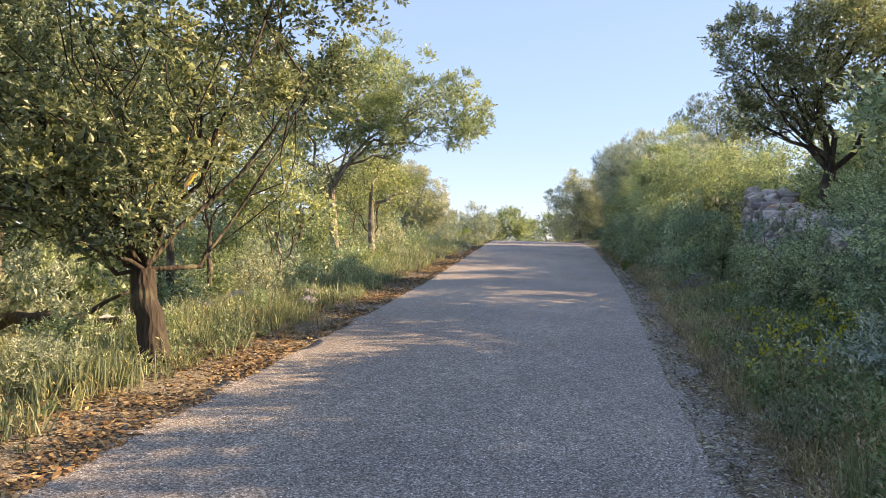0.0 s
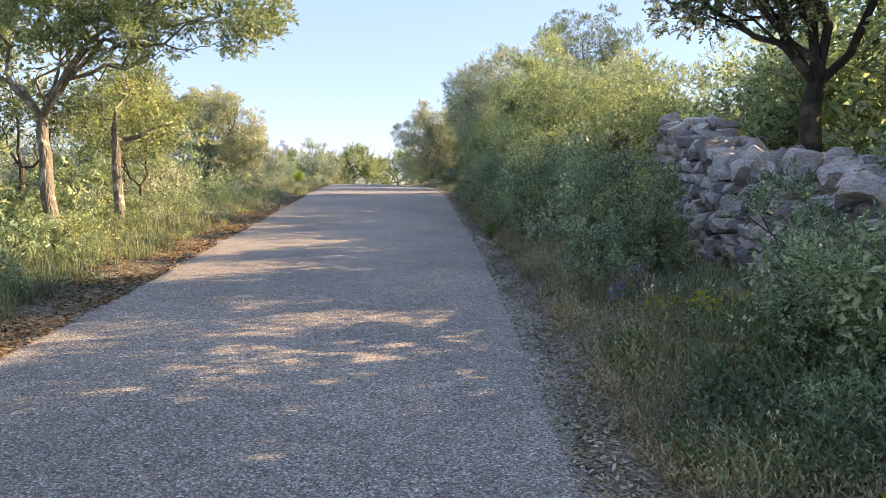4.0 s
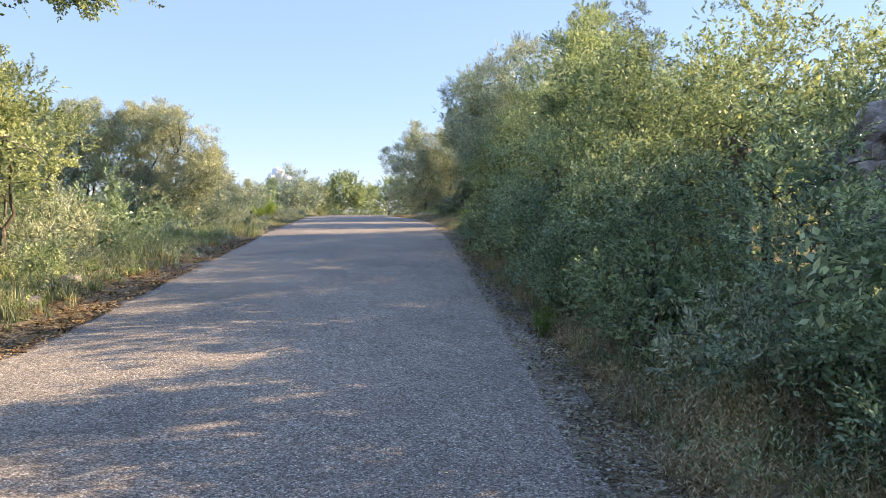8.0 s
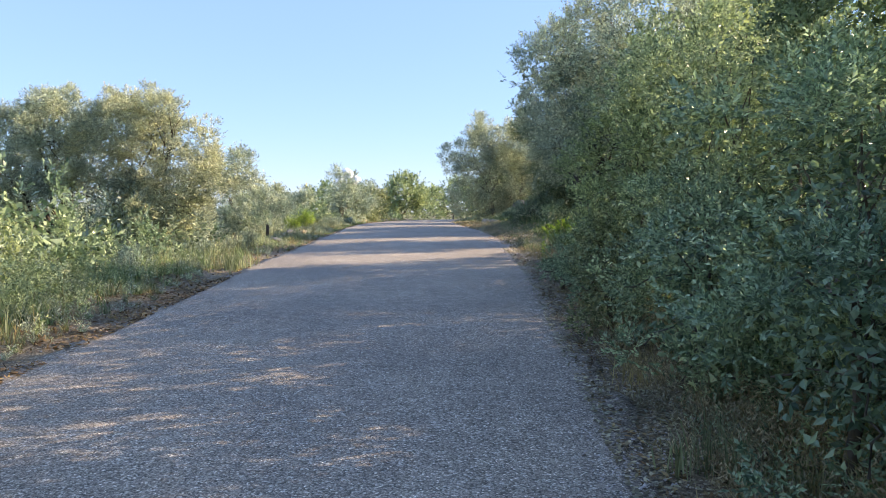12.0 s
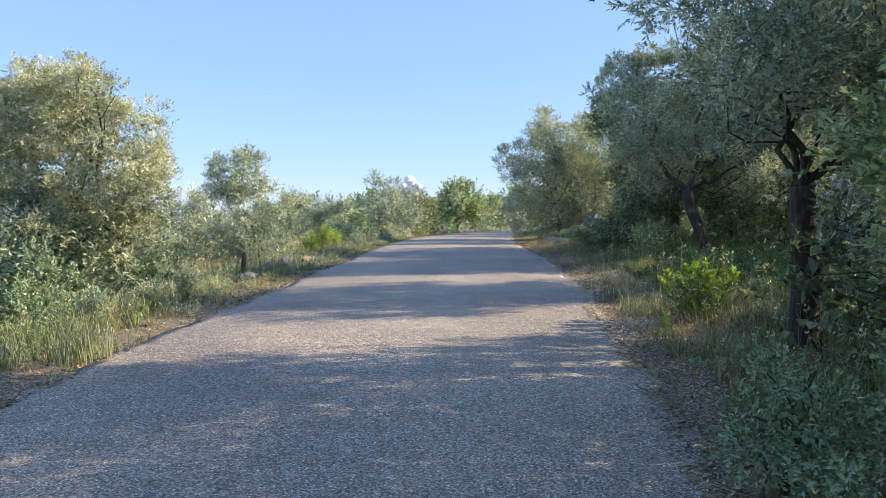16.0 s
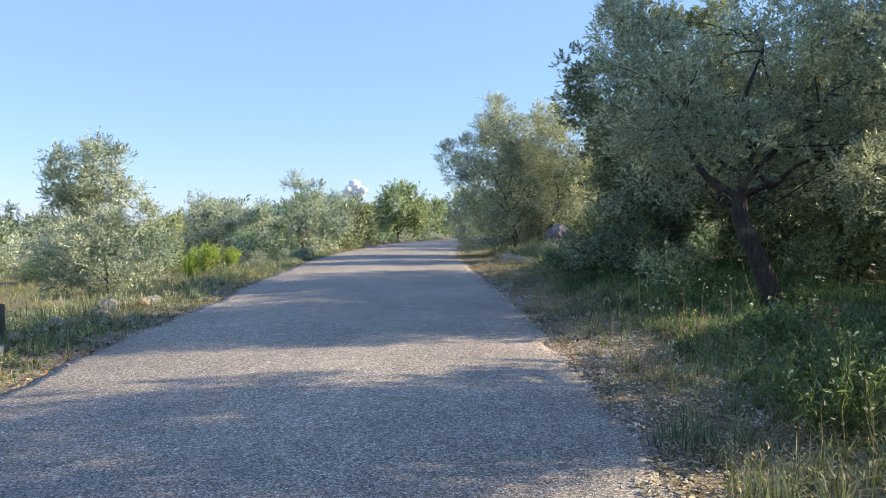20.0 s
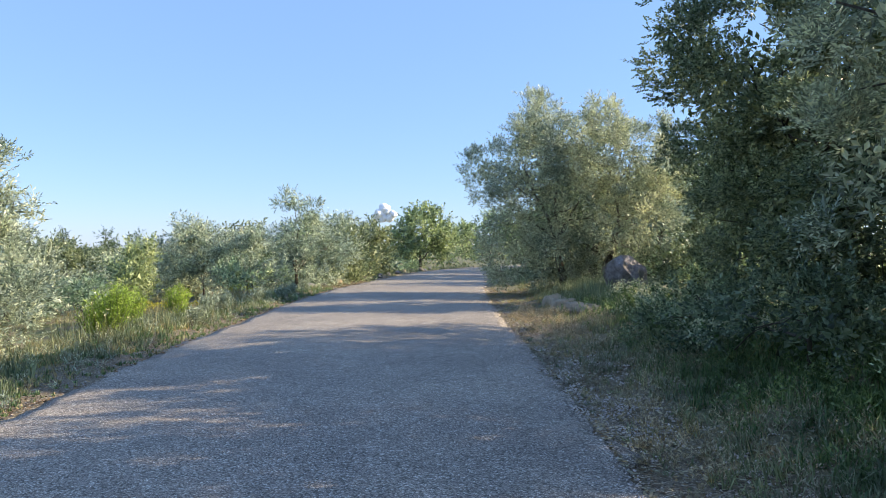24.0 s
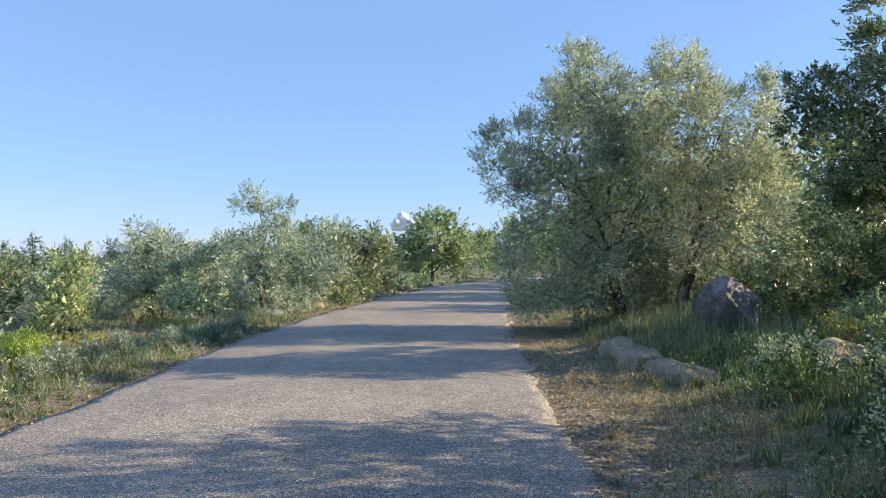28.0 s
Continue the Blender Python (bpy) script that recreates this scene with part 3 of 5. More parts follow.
def stand(name, mesh, x, y, sink, label, category, rz=0.0, group=""):
    ob = new(name, mesh)
    low = min(v.co.z for v in mesh.vertices)
    ob.location = (x, y, float(land(x, y)) - low - sink)
    ob.rotation_euler = (0, 0, radians(rz))
    return tagged(ob, label, category, group)


stone_wall("wall_stone_main", 9.4, 19.3, lambda y: 3.52 + 0.108 * (y - 10), lambda y: float(np.interp(y, [9.4, 11, 14.5, 16.4, 17.6, 18.8, 19.3], [0.8, 1.1, 1.2, 1.25, 1.5, 1.75, 1.5])),
           "rough grey dry-stone wall half hidden by shrubs")
stone_wall("wall_stone_rear", 21.6, 25.2, lambda y: 3.75, lambda y: 1.6 + 0.15 * math.sin(y * 2.1), "shaded dry-stone wall behind dense shrubs", seed=8)
stone_wall("wall_stone_far", 35.2, 38.6, lambda y: 5.55 + 0.1 * (y - 36), lambda y: float(np.interp(y, [35.2, 35.7, 36.3, 37.4, 38.2, 38.6], [0.3, 0.8, 1.25, 1.4, 1.2, 0.6])), "low dry-stone wall under olive trees", seed=9)

stand("boulder", rough_rock("boulder", (1.5, 1.05, 1.3), 12, LIMESTONE_DARK, 4, 0.09, 0.3, 0.7), 3.1, 52.7, 0.14, "purplish grey limestone boulder in grass beside the olive", "rock", 20)
def slab_mesh(name, size, seed, mat):
    """A long worn block with rounded, uneven edges."""
    bm = bmesh.new()
    bmesh.ops.create_cube(bm, size=2)
    bmesh.ops.subdivide_edges(bm, edges=bm.edges, cuts=9, use_grid_fill=True)
    for v in bm.verts:
        p = v.co.copy()
        k = (abs(p.x) ** 5 + abs(p.y) ** 8 + abs(p.z) ** 4) ** (1 / 5)
        p /= max(k, 0.6)
        q = Vector((p.x * size[0] / 2, p.y * size[1] / 2, p.z * size[2] / 2))
        q += 0.09 * noise.noise_vector(q * 2.2 + Vector((seed, 0, 0))) + 0.03 * noise.noise_vector(q * 7 + Vector((0, seed, 0)))
        v.co = q
    me = bpy.data.meshes.new(name)
    bm.to_mesh(me)
    bm.free()
    me.materials.append(mat)
    return me


stand("stone_slab", slab_mesh("stone_slab", (0.46, 2.0, 0.32), 12, TAN_STONE), 1.34, 51.5, 0.19, "long worn tan stone slab beside the road", "rock", 7)
stand("stone_slab", slab_mesh("stone_slab", (0.42, 1.1, 0.30), 14, TAN_STONE), 1.66, 49.75, 0.18, "short worn tan stone slab beside the road", "rock", 20)
stand("stone_block", rough_rock("stone_block", (0.66, 0.5, 0.46), 6, TAN_STONE), 3.12, 49.2, 0.08, "pale stone block with a dark painted mark", "rock", 30)

# ---- trees of the near left ----
tree("holm_oak", "oak", -3.62, 6.05, [(-4.6, 5.6, 3.75, 1.5, 1.2, 0.65), (-3.0, 6.6, 3.55, 1.2, 1.1, 0.5), (-4.2, 5.7, 2.15, 0.75, 0.6, 0.5), (-6.0, 7.4, 2.6, 1.2, 1.2, 0.8), (-3.6, 5.4, 2.9, 0.7, 0.6, 0.4), (-5.4, 5.2, 2.9, 1.0, 0.9, 0.6), (-3.7, 5.75, 1.45, 0.5, 0.45, 0.32), (-4.4, 5.6, 1.55, 0.6, 0.55, 0.4), (-2.75, 7.4, 2.75, 0.7, 0.8, 0.4), (-5.2, 5.9, 1.5, 0.8, 0.8, 0.6), (-3.25, 5.9, 1.95, 0.5, 0.45, 0.4), (-5.9, 4.6, 2.2, 0.8, 0.7, 0.6), (-3.9, 5.5, 1.1, 0.4, 0.35, 0.25), (-3.45, 5.55, 1.4, 0.5, 0.4, 0.32), (-3.85, 5.4, 1.85, 0.75, 0.5, 0.42), (-3.1, 5.9, 2.5, 0.7, 0.6, 0.4), (-4.7, 5.3, 2.4, 0.7, 0.6, 0.45), (-2.6, 6.2, 3.9, 0.9, 0.9, 0.4)],
     "dark-trunked holm oak leaning over the leafy verge", girth=0.15, fork=0.95, bark=BARK_DARK, lean=(-0.1, 0.05), cover=1.9, gaps=0.3, slim=0.45)
tree("holm_oak", "oak", -5.3, 8.6, [(-5.6, 9.2, 2.7, 1.4, 1.4, 1.0), (-6.8, 9.6, 3.6, 1.5, 1.4, 1.1), (-4.9, 10.0, 3.2, 1.1, 1.1, 0.8)], "oak with a lichen-yellow trunk among scrub", girth=0.15, fork=1.3, bark=BARK_GOLD, cover=1.1)
tree("mastic_shrub", "mastic", -5.6, 4.9, [(-5.6, 4.9, 0.9, 0.8, 0.8, 0.9), (-6.2, 5.8, 1.1, 0.8, 0.8, 1.0)], "dark green mastic shrub at the verge", "shrub", girth=0.04, fork=0.4)
for x, y, h, s, kind in ((-7.4, 13.0, 3.2, 1.5, "oak"), (-9.4, 11.0, 3.4, 1.8, "olive"), (-10.5, 15.5, 3.4, 1.9, "oak"), (-8.6, 17.0, 2.9, 1.4, "young"), (-6.6, 16.6, 1.9, 1.0, "young"), (-12.5, 19.5, 3.4, 1.9, "olive"), (-8.8, 24.0, 2.9, 1.5, "oak"), (-7.8, 7.0, 3.8, 1.7, "oak"), (-8.6, 3.0, 3.2, 1.8, "oak")):
    tree("grove_tree", kind, x, y, [(x, y, h, s, s, s * 0.75), (x - 0.7 * s, y + 0.3, h - 0.5, s * 0.7, s * 0.7, s * 0.6), (x + 0.7 * s, y - 0.4, h - 0.7, s * 0.75, s * 0.7, s * 0.55)],
         "slim sunlit tree of the roadside grove", girth=0.09, fork=h - 1.2, group="roadside grove", cover=1.5, leaf=0.085)
tree("spreading_oak", "young", -6.3, 20.4, [(-5.6, 20.5, 5.35, 1.75, 1.6, 1.1), (-3.8, 20.3, 4.3, 1.6, 1.4, 0.85), (-7.7, 20.7, 4.6, 1.6, 1.5, 1.0), (-2.85, 20.2, 3.65, 0.85, 0.9, 0.5), (-5.2, 20.4, 4.1, 1.3, 1.2, 0.6), (-8.6, 21.0, 3.6, 1.1, 1.1, 0.7), (-6.2, 20.4, 3.5, 1.2, 1.1, 0.6), (-4.6, 20.2, 3.3, 0.8, 0.8, 0.45)],
     "spreading oak with a broad umbrella crown", girth=0.14, fork=2.35, bark=BARK_PALE, lean=(-0.4, 0.4), cover=2.4, gaps=0.4)
tree("slim_oak", "young", -5.75, 21.8, [(-5.5, 21.8, 2.7, 0.95, 1.0, 0.8), (-4.8, 22.4, 1.9, 0.8, 0.8, 0.6)], "slim pale-trunked oak beside the spreading one", girth=0.12, fork=2.0, bark=BARK_PALE, cover=1.3)
tree("young_oak", "young", -6.6, 25.5, [(-6.4, 25.3, 2.1, 1.4, 1.3, 1.0), (-7.6, 26.0, 1.7, 1.1, 1.1, 0.9)], "bushy yellow-green young oak", girth=0.07, fork=1.1)
tree("young_oak", "young", -8.3, 29.0, [(-8.2, 29.0, 2.0, 1.3, 1.2, 1.1), (-9.6, 29.4, 1.9, 1.2, 1.2, 1.0)], "bushy yellow-green young oak", girth=0.07, fork=1.0)

# ---- olives of the left ----
tree("olive_tree", "olive", -8.05, 37.2, [(-8.7, 36.9, 2.55, 1.1, 1.2, 1.0), (-7.1, 36.6, 2.4, 1.15, 1.2, 0.95), (-6.1, 36.6, 1.55, 0.8, 0.9, 0.7), (-7.7, 37.0, 3.15, 1.0, 1.0, 0.6), (-6.7, 36.2, 0.85, 0.9, 0.9, 0.6), (-6.9, 36.4, 3.2, 0.6, 0.7, 0.55), (-8.2, 37.0, 1.75, 0.9, 0.8, 0.5), (-7.5, 36.5, 1.5, 0.9, 0.9, 0.5), (-8.9, 36.6, 1.5, 0.8, 0.8, 0.5)],
     "grey-green olive tree in rough grass", girth=0.15, fork=1.15, bark=BARK_DARK, gaps=0.2, cover=2.5)
tree("olive_tree", "olive", -10.4, 37.6, [(-10.9, 37.4, 2.9, 1.3, 1.3, 1.0), (-9.8, 37.2, 2.4, 1.0, 1.1, 0.9), (-12.0, 37.8, 2.3, 1.1, 1.1, 0.9), (-10.2, 37.0, 3.5, 0.8, 0.8, 0.6), (-11.4, 37.0, 1.5, 1.0, 1.0, 0.6), (-10.0, 36.8, 1.5, 0.9, 0.9, 0.55), (-12.2, 37.4, 1.2, 1.0, 0.9, 0.6)], "grey-green olive tree with a dark trunk", girth=0.17, fork=1.2, bark=BARK_DARK, gaps=0.2, cover=2.5)
tree("round_olive", "olive", -8.9, 47.0, [(-8.8, 47.0, 2.3, 0.95, 0.95, 0.7), (-8.1, 47.0, 1.85, 0.6, 0.6, 0.35), (-9.5, 47.1, 1.95, 0.6, 0.65, 0.5), (-8.9, 46.8, 1.6, 0.65, 0.65, 0.4)], "small round-headed olive above a bush", girth=0.09, fork=1.3, bark=BARK_DARK, cover=3.2, leaf=0.085, gaps=0.0)
tree("grey_bush", "olive", -7.4, 45.0, [(-7.4, 45.0, 0.45, 1.2, 1.1, 0.95), (-8.4, 45.4, 0.3, 0.8, 0.8, 0.7)], "round grey-green bush beside the road", "shrub", girth=0.04, fork=0.5, cover=2.6, leaf=0.065, gaps=0.05)
tree("grey_bush", "olive", -12.4, 64.8, [(-12.4, 64.8, 1.0, 1.2, 1.2, 1.1), (-11.5, 64.3, 0.6, 0.95, 1.0, 0.8), (-13.5, 65.3, 1.1, 1.1, 1.1, 1.1), (-13.0, 65.0, 1.9, 0.8, 0.8, 0.55)], "tall grey-green bush of the roadside", "shrub", girth=0.05, fork=0.6, cover=2.4, gaps=0.2)
tree("verge_tree", "olive", -6.8, 59.2, [(-6.9, 59.2, 1.7, 0.85, 0.9, 1.0), (-5.5, 60.8, 1.5, 0.65, 0.8, 0.95), (-6.95, 59.2, 2.75, 0.5, 0.5, 0.4), (-6.1, 60.0, 0.9, 0.7, 0.8, 0.8), (-6.6, 59.4, 0.4, 1.0, 1.0, 0.7)], "tall leafy verge tree with grey foliage", girth=0.09, fork=0.8, cover=2.6, gaps=0.1)
for x, y, h in ((-6.3, 63.5, 1.45), (-7.2, 67.0, 1.7), (-6.6, 71.0, 1.6), (-7.6, 75.0, 1.9), (-10.2, 64.0, 1.5), (-11.7, 77.0, 2.1), (-11.0, 82.0, 2.4), (-16.5, 74.0, 1.3), (-14.5, 68.0, 1.1)):
    tree("verge_tree", ("olive", "young", "olive", "oak")[int(y) % 4], x, y, [(x, y, h * 0.6, 1.2, 1.2, h * 0.5), (x - 0.8, y + 0.7, h * 0.7, 1.0, 1.0, h * 0.5), (x + 0.3, y, h * 1.05, 0.7, 0.8, h * 0.3), (x - 0.2, y - 0.3, 0.0, 1.3, 1.2, 0.75)], "bushy tree of the far roadside, green to the ground", girth=0.09, fork=0.3 * h, group="far roadside trees", cover=2.4, gaps=0.1)
# low bushes set where dark shadow lies between the grey ones
for x, y, h in ((-9.4, 60.4, 0.9), (-8.8, 50.6, 0.6), (-8.0, 58.4, 0.8), (-13.6, 61.0, 1.2), (-14.6, 62.6, 1.2), (-7.4, 61.4, 0.7)):
    tree("mastic_shrub", "mastic", x, y, [(x, y, h * 0.45, 0.6, 0.6, h * 0.5), (x - 0.5, y + 0.4, h * 0.35, 0.5, 0.5, h * 0.42)], "low dark mastic bush in place of shadow in the grey scrub", "shrub", girth=0.03, fork=h * 0.4, group="dark scrub", cover=2.4, gaps=0.1)
tree("bend_oak", "young", -6.0, 86.0, [(-6.0, 86.0, 2.4, 1.9, 1.8, 1.7), (-4.7, 87.0, 1.7, 1.3, 1.3, 1.4), (-7.3, 87.0, 1.7, 1.3, 1.3, 1.4), (-5.8, 86.0, 3.6, 1.0, 1.1, 0.6)], "dense green oak where the road bends", girth=0.16, fork=1.0, cover=4.5, gaps=0.0)
tree("bend_oak", "young", -1.6, 101.0, [(-1.6, 101.0, 2.6, 2.2, 2.0, 2.0), (1.2, 103.0, 2.4, 2.0, 2.0, 1.9), (-3.8, 98.0, 1.8, 1.5, 1.5, 1.5)], "light green tree behind the bend", girth=0.14, fork=1.0, cover=3.6, gaps=0.0)

# ---- right side: shrubs and trees over the wall ----
tree("holm_oak", "oak", 5.3, 15.4, [(4.4, 15.4, 4.2, 1.2, 1.2, 0.85), (6.6, 15.6, 4.7, 1.6, 1.5, 1.2), (5.4, 14.6, 5.5, 1.5, 1.4, 0.9), (3.9, 15.7, 3.4, 0.6, 0.7, 0.4), (5.0, 15.0, 4.9, 1.3, 1.2, 0.8), (3.7, 15.2, 4.9, 0.8, 0.8, 0.5)],
     "dark holm oak rising behind the stone wall", girth=0.16, fork=2.3, bark=BARK_DARK, cover=2.6, gaps=0.2)
for x, y, h, a, b in ((3.5, 7.0, 0.75, 0.85, 0.8), (3.6, 9.2, 0.8, 0.8, 0.9), (4.3, 10.8, 1.3, 0.8, 0.9), (3.5, 11.4, 0.35, 0.5, 0.5), (3.05, 11.6, 0.7, 0.5, 0.75), (3.0, 10.2, 0.8, 0.6, 0.85), (5.0, 8.6, 1.6, 1.2, 1.2), (4.6, 5.6, 1.2, 1.1, 1.1)):
    tree("mastic_shrub", "mastic", x, y, [(x, y, h, a, a * 1.25, b), (x + 0.5, y + 0.6, h * 0.8, a * 0.8, a * 0.8, b * 0.8), (x + 0.1, y - 0.7, h * 0.65, a * 0.7, a * 0.7, b * 0.65)],
         "dense dark green mastic shrub of the wall foot", "shrub", girth=0.035, fork=h * 0.5, group="wall foot shrubs", cover=1.6, leaf=0.037, gaps=0.5)
HEDGE = {"mastic": ("mastic_shrub", "dense dark green mastic shrub of the roadside hedge", 0.031), "oak": ("oak_shrub", "leafy evergreen oak shrub of the roadside hedge", 0.032),
         "young": ("green_shrub", "light green shrub standing in the roadside hedge", 0.033), "olive": ("olive_shrub", "grey-green wild olive shrub in the hedge", 0.055)}
for x, y, h, w, kind in ((2.95, 16.7, 1.65, 0.8, "mastic"), (2.95, 15.6, 1.4, 0.78, "mastic"), (2.45, 14.5, 0.75, 0.5, "mastic"), (3.2, 14.8, 1.5, 0.3, "young"), (2.35, 17.9, 1.0, 0.6, "young"), (2.75, 19.1, 1.75, 0.9, "mastic"), (2.2, 20.3, 0.95, 0.55, "mastic"), (3.1, 20.7, 2.7, 1.05, "young"),
                         (2.45, 22.0, 2.0, 0.9, "mastic"), (3.2, 23.0, 3.0, 1.05, "young"), (2.25, 23.7, 1.5, 0.75, "mastic"), (2.7, 25.0, 2.9, 0.95, "mastic"), (1.95, 25.5, 1.0, 0.5, "oak"),
                         (2.5, 26.5, 2.4, 0.8, "young"), (3.25, 27.6, 3.4, 0.9, "young"), (2.1, 27.2, 0.9, 0.45, "mastic"), (1.85, 28.2, 0.6, 0.35, "mastic"), (3.9, 28.9, 2.6, 0.8, "olive")):
    name, label, size = HEDGE[kind]
    tree(name, kind, x, y, [(x, y, h * 0.62, w, w * 1.1, h * 0.4), (x + 0.35 * w, y + 0.55 * w, h * 0.35, w * 0.85, w * 0.8, h * 0.36), (x - 0.2 * w, y - 0.6 * w, h * 0.32, w * 0.8, w * 0.75, h * 0.33), (x + 0.1, y + 0.1, h * 0.87, w * 0.55, w * 0.55, h * 0.17)],
         label, "shrub", girth=0.035, fork=h * 0.35, group="roadside hedge", cover=1.6, leaf=size, gaps=0.5)
for x, y, h, kind in ((4.6, 20.6, 2.2, "young"), (4.4, 23.4, 2.6, "young"), (4.1, 26.4, 3.4, "young"), (6.4, 18.6, 1.9, "young"), (6.6, 22.0, 2.2, "young"), (6.4, 26.4, 2.6, "young"), (8.6, 25.5, 2.6, "young"), (4.5, 29.4, 3.0, "olive")):
    tree("hedge_tree", kind, x, y, [(x, y, h, 1.3, 1.4, 1.2), (x - 0.4, y + 1.0, h - 0.9, 1.1, 1.2, 1.0), (x + 0.5, y - 0.9, h - 0.8, 1.1, 1.2, 1.0)],
         "sunlit tree rising above the roadside hedge", girth=0.08, fork=max(0.5, h - 1.3), group="hedge trees", cover=1.1, leaf=0.045 if x < 5 else 0.065, gaps=0.65)
tree("hedge_tree", "olive", 4.9, 30.0, [(3.6, 29.4, 3.3, 1.3, 1.3, 1.0), (3.2, 30.4, 2.5, 1.0, 1.0, 0.8), (4.4, 28.6, 2.6, 1.1, 1.2, 1.0)], "grey olive leaning out of the hedge", girth=0.045, fork=1.5, cover=1.1, leaf=0.055, gaps=0.6)
tree("olive_tree", "olive", 4.5, 31.9, [(2.3, 31.2, 3.4, 0.8, 0.9, 0.7), (2.9, 30.4, 2.8, 0.9, 0.9, 0.9), (1.75, 32.6, 3.95, 0.35, 0.5, 0.25), (2.5, 32.4, 4.1, 0.7, 0.7, 0.4)], "grey olive shoots rising from the hedge", girth=0.035, fork=1.8, gaps=0.6, cover=1.6)
tree("tall_oak", "oak", 8.2, 40.8, [(8.2, 40.8, 6.7, 1.8, 1.8, 1.3), (7.1, 40.2, 5.3, 1.4, 1.4, 1.2), (9.6, 41.0, 5.6, 1.5, 1.5, 1.3), (8.2, 41.0, 4.2, 1.8, 1.7, 1.2)], "tall dark oak towering behind the hedge", girth=0.2, fork=3.2)
tree("olive_tree", "olive", 2.85, 30.9, [(2.55, 30.4, 3.1, 0.75, 0.8, 0.7), (3.4, 30.9, 3.9, 1.1, 1.0, 0.8), (2.75, 30.9, 2.35, 0.6, 0.65, 0.5), (3.7, 31.2, 2.5, 0.8, 0.6, 0.6), (2.3, 30.0, 2.2, 0.5, 0.6, 0.5), (4.3, 30.6, 3.0, 0.9, 0.8, 0.8), (3.5, 31.4, 1.7, 0.6, 0.5, 0.5)], "old olive tree with a dark furrowed trunk", girth=0.13, fork=1.5, bark=BARK_DARK, gaps=0.4, cover=1.6, slim=0.6)
# added to cast the shade band across the road near y = 35
tree("olive_tree", "olive", 6.4, 35.6, [(6.0, 35.2, 3.1, 1.2, 1.1, 0.9), (6.6, 35.5, 4.0, 1.3, 1.2, 0.9), (7.4, 36.2, 3.2, 1.1, 1.1, 0.9), (5.7, 35.8, 2.4, 0.9, 0.9, 0.6), (7.4, 37.0, 3.7, 1.1, 0.9, 0.9), (6.4, 36.6, 3.2, 0.9, 0.8, 0.7)], "olive tree added behind the low wall to shade the road", girth=0.14, fork=1.6, bark=BARK_DARK, gaps=0.3, cover=2.0)
tree("olive_tree", "olive", 3.95, 38.7, [(2.85, 39.9, 3.0, 1.1, 1.0, 1.0), (4.2, 40.3, 3.7, 1.4, 1.2, 1.0), (5.5, 40.2, 3.0, 1.2, 1.2, 1.1), (3.0, 41.0, 1.9, 0.9, 1.0, 0.75), (3.5, 39.6, 2.1, 0.8, 0.7, 0.5), (5.1, 39.7, 2.1, 0.9, 0.9, 0.7)], "leaning olive tree on the grassy bank", girth=0.16, fork=1.4, bark=BARK_DARK, lean=(-0.35, 0.4), gaps=0.3, cover=2.0)
tree("holm_oak", "oak", 4.5, 45.4, [(3.1, 45.0, 3.3, 1.15, 1.2, 1.2), (4.3, 45.2, 4.4, 1.4, 1.4, 1.1), (5.2, 45.5, 3.0, 1.5, 1.5, 1.3), (3.5, 45.2, 1.5, 1.0, 1.2, 1.0), (4.0, 43.6, 2.0, 1.2, 1.2, 1.2)], "dense dark holm oak at the roadside", girth=0.17, fork=1.5, bark=BARK_DARK, cover=2.9, gaps=0.2)
tree("bramble_bush", "oak", 3.0, 42.6, [(3.0, 42.6, 0.6, 0.8, 0.9, 0.55), (2.6, 44.2, 0.5, 0.7, 0.9, 0.5)], "low dark bramble with pale flowers", "shrub", girth=0.03, fork=0.3)
tree("big_olive", "olive", 2.2, 55.6, [(2.0, 55.6, 4.2, 1.65, 1.5, 1.15), (0.7, 55.4, 3.5, 1.35, 1.3, 1.2), (3.5, 55.6, 3.5, 1.35, 1.3, 1.2), (0.45, 55.6, 2.0, 1.3, 1.2, 1.3), (2.1, 55.0, 2.3, 1.7, 1.2, 1.5), (3.6, 55.6, 2.0, 1.4, 1.3, 1.4), (1.1, 55.4, 0.8, 1.5, 1.1, 0.9), (3.1, 55.6, 0.8, 1.4, 1.1, 0.9)],
     "huge bushy olive reaching over the road edge", girth=0.14, fork=1.3, stems=((-0.4, 0), (0.3, 0.3), (0.5, -0.3)), gaps=0.35, cover=3.0, leaf=0.075)
tree("holm_oak", "oak", 5.9, 52.5, [(5.1, 52.2, 3.1, 1.3, 1.2, 1.2), (6.0, 52.3, 4.2, 1.5, 1.2, 1.1), (5.6, 52.9, 1.6, 1.3, 1.4, 1.1)], "shaded holm oak behind the boulder", girth=0.13, fork=1.4, bark=BARK_DARK, cover=3.2, gaps=0.1)
tree("olive_shrub", "olive", 5.0, 35.6, [(5.0, 35.7, 0.95, 0.5, 0.6, 0.6), (5.3, 36.3, 1.3, 0.4, 0.5, 0.4), (4.9, 35.1, 0.5, 0.5, 0.4, 0.4)], "grey olive shoots in front of the low wall", "shrub", girth=0.03, fork=0.5, leaf=0.05, cover=1.3, gaps=0.5)
tree("yellow_shrub", "young", 3.9, 49.6, [(4.0, 49.8, 0.5, 0.7, 0.8, 0.55), (4.6, 49.0, 0.6, 0.6, 0.7, 0.5)], "sunlit yellow-green shrub behind the stones", "shrub", girth=0.03, fork=0.3)

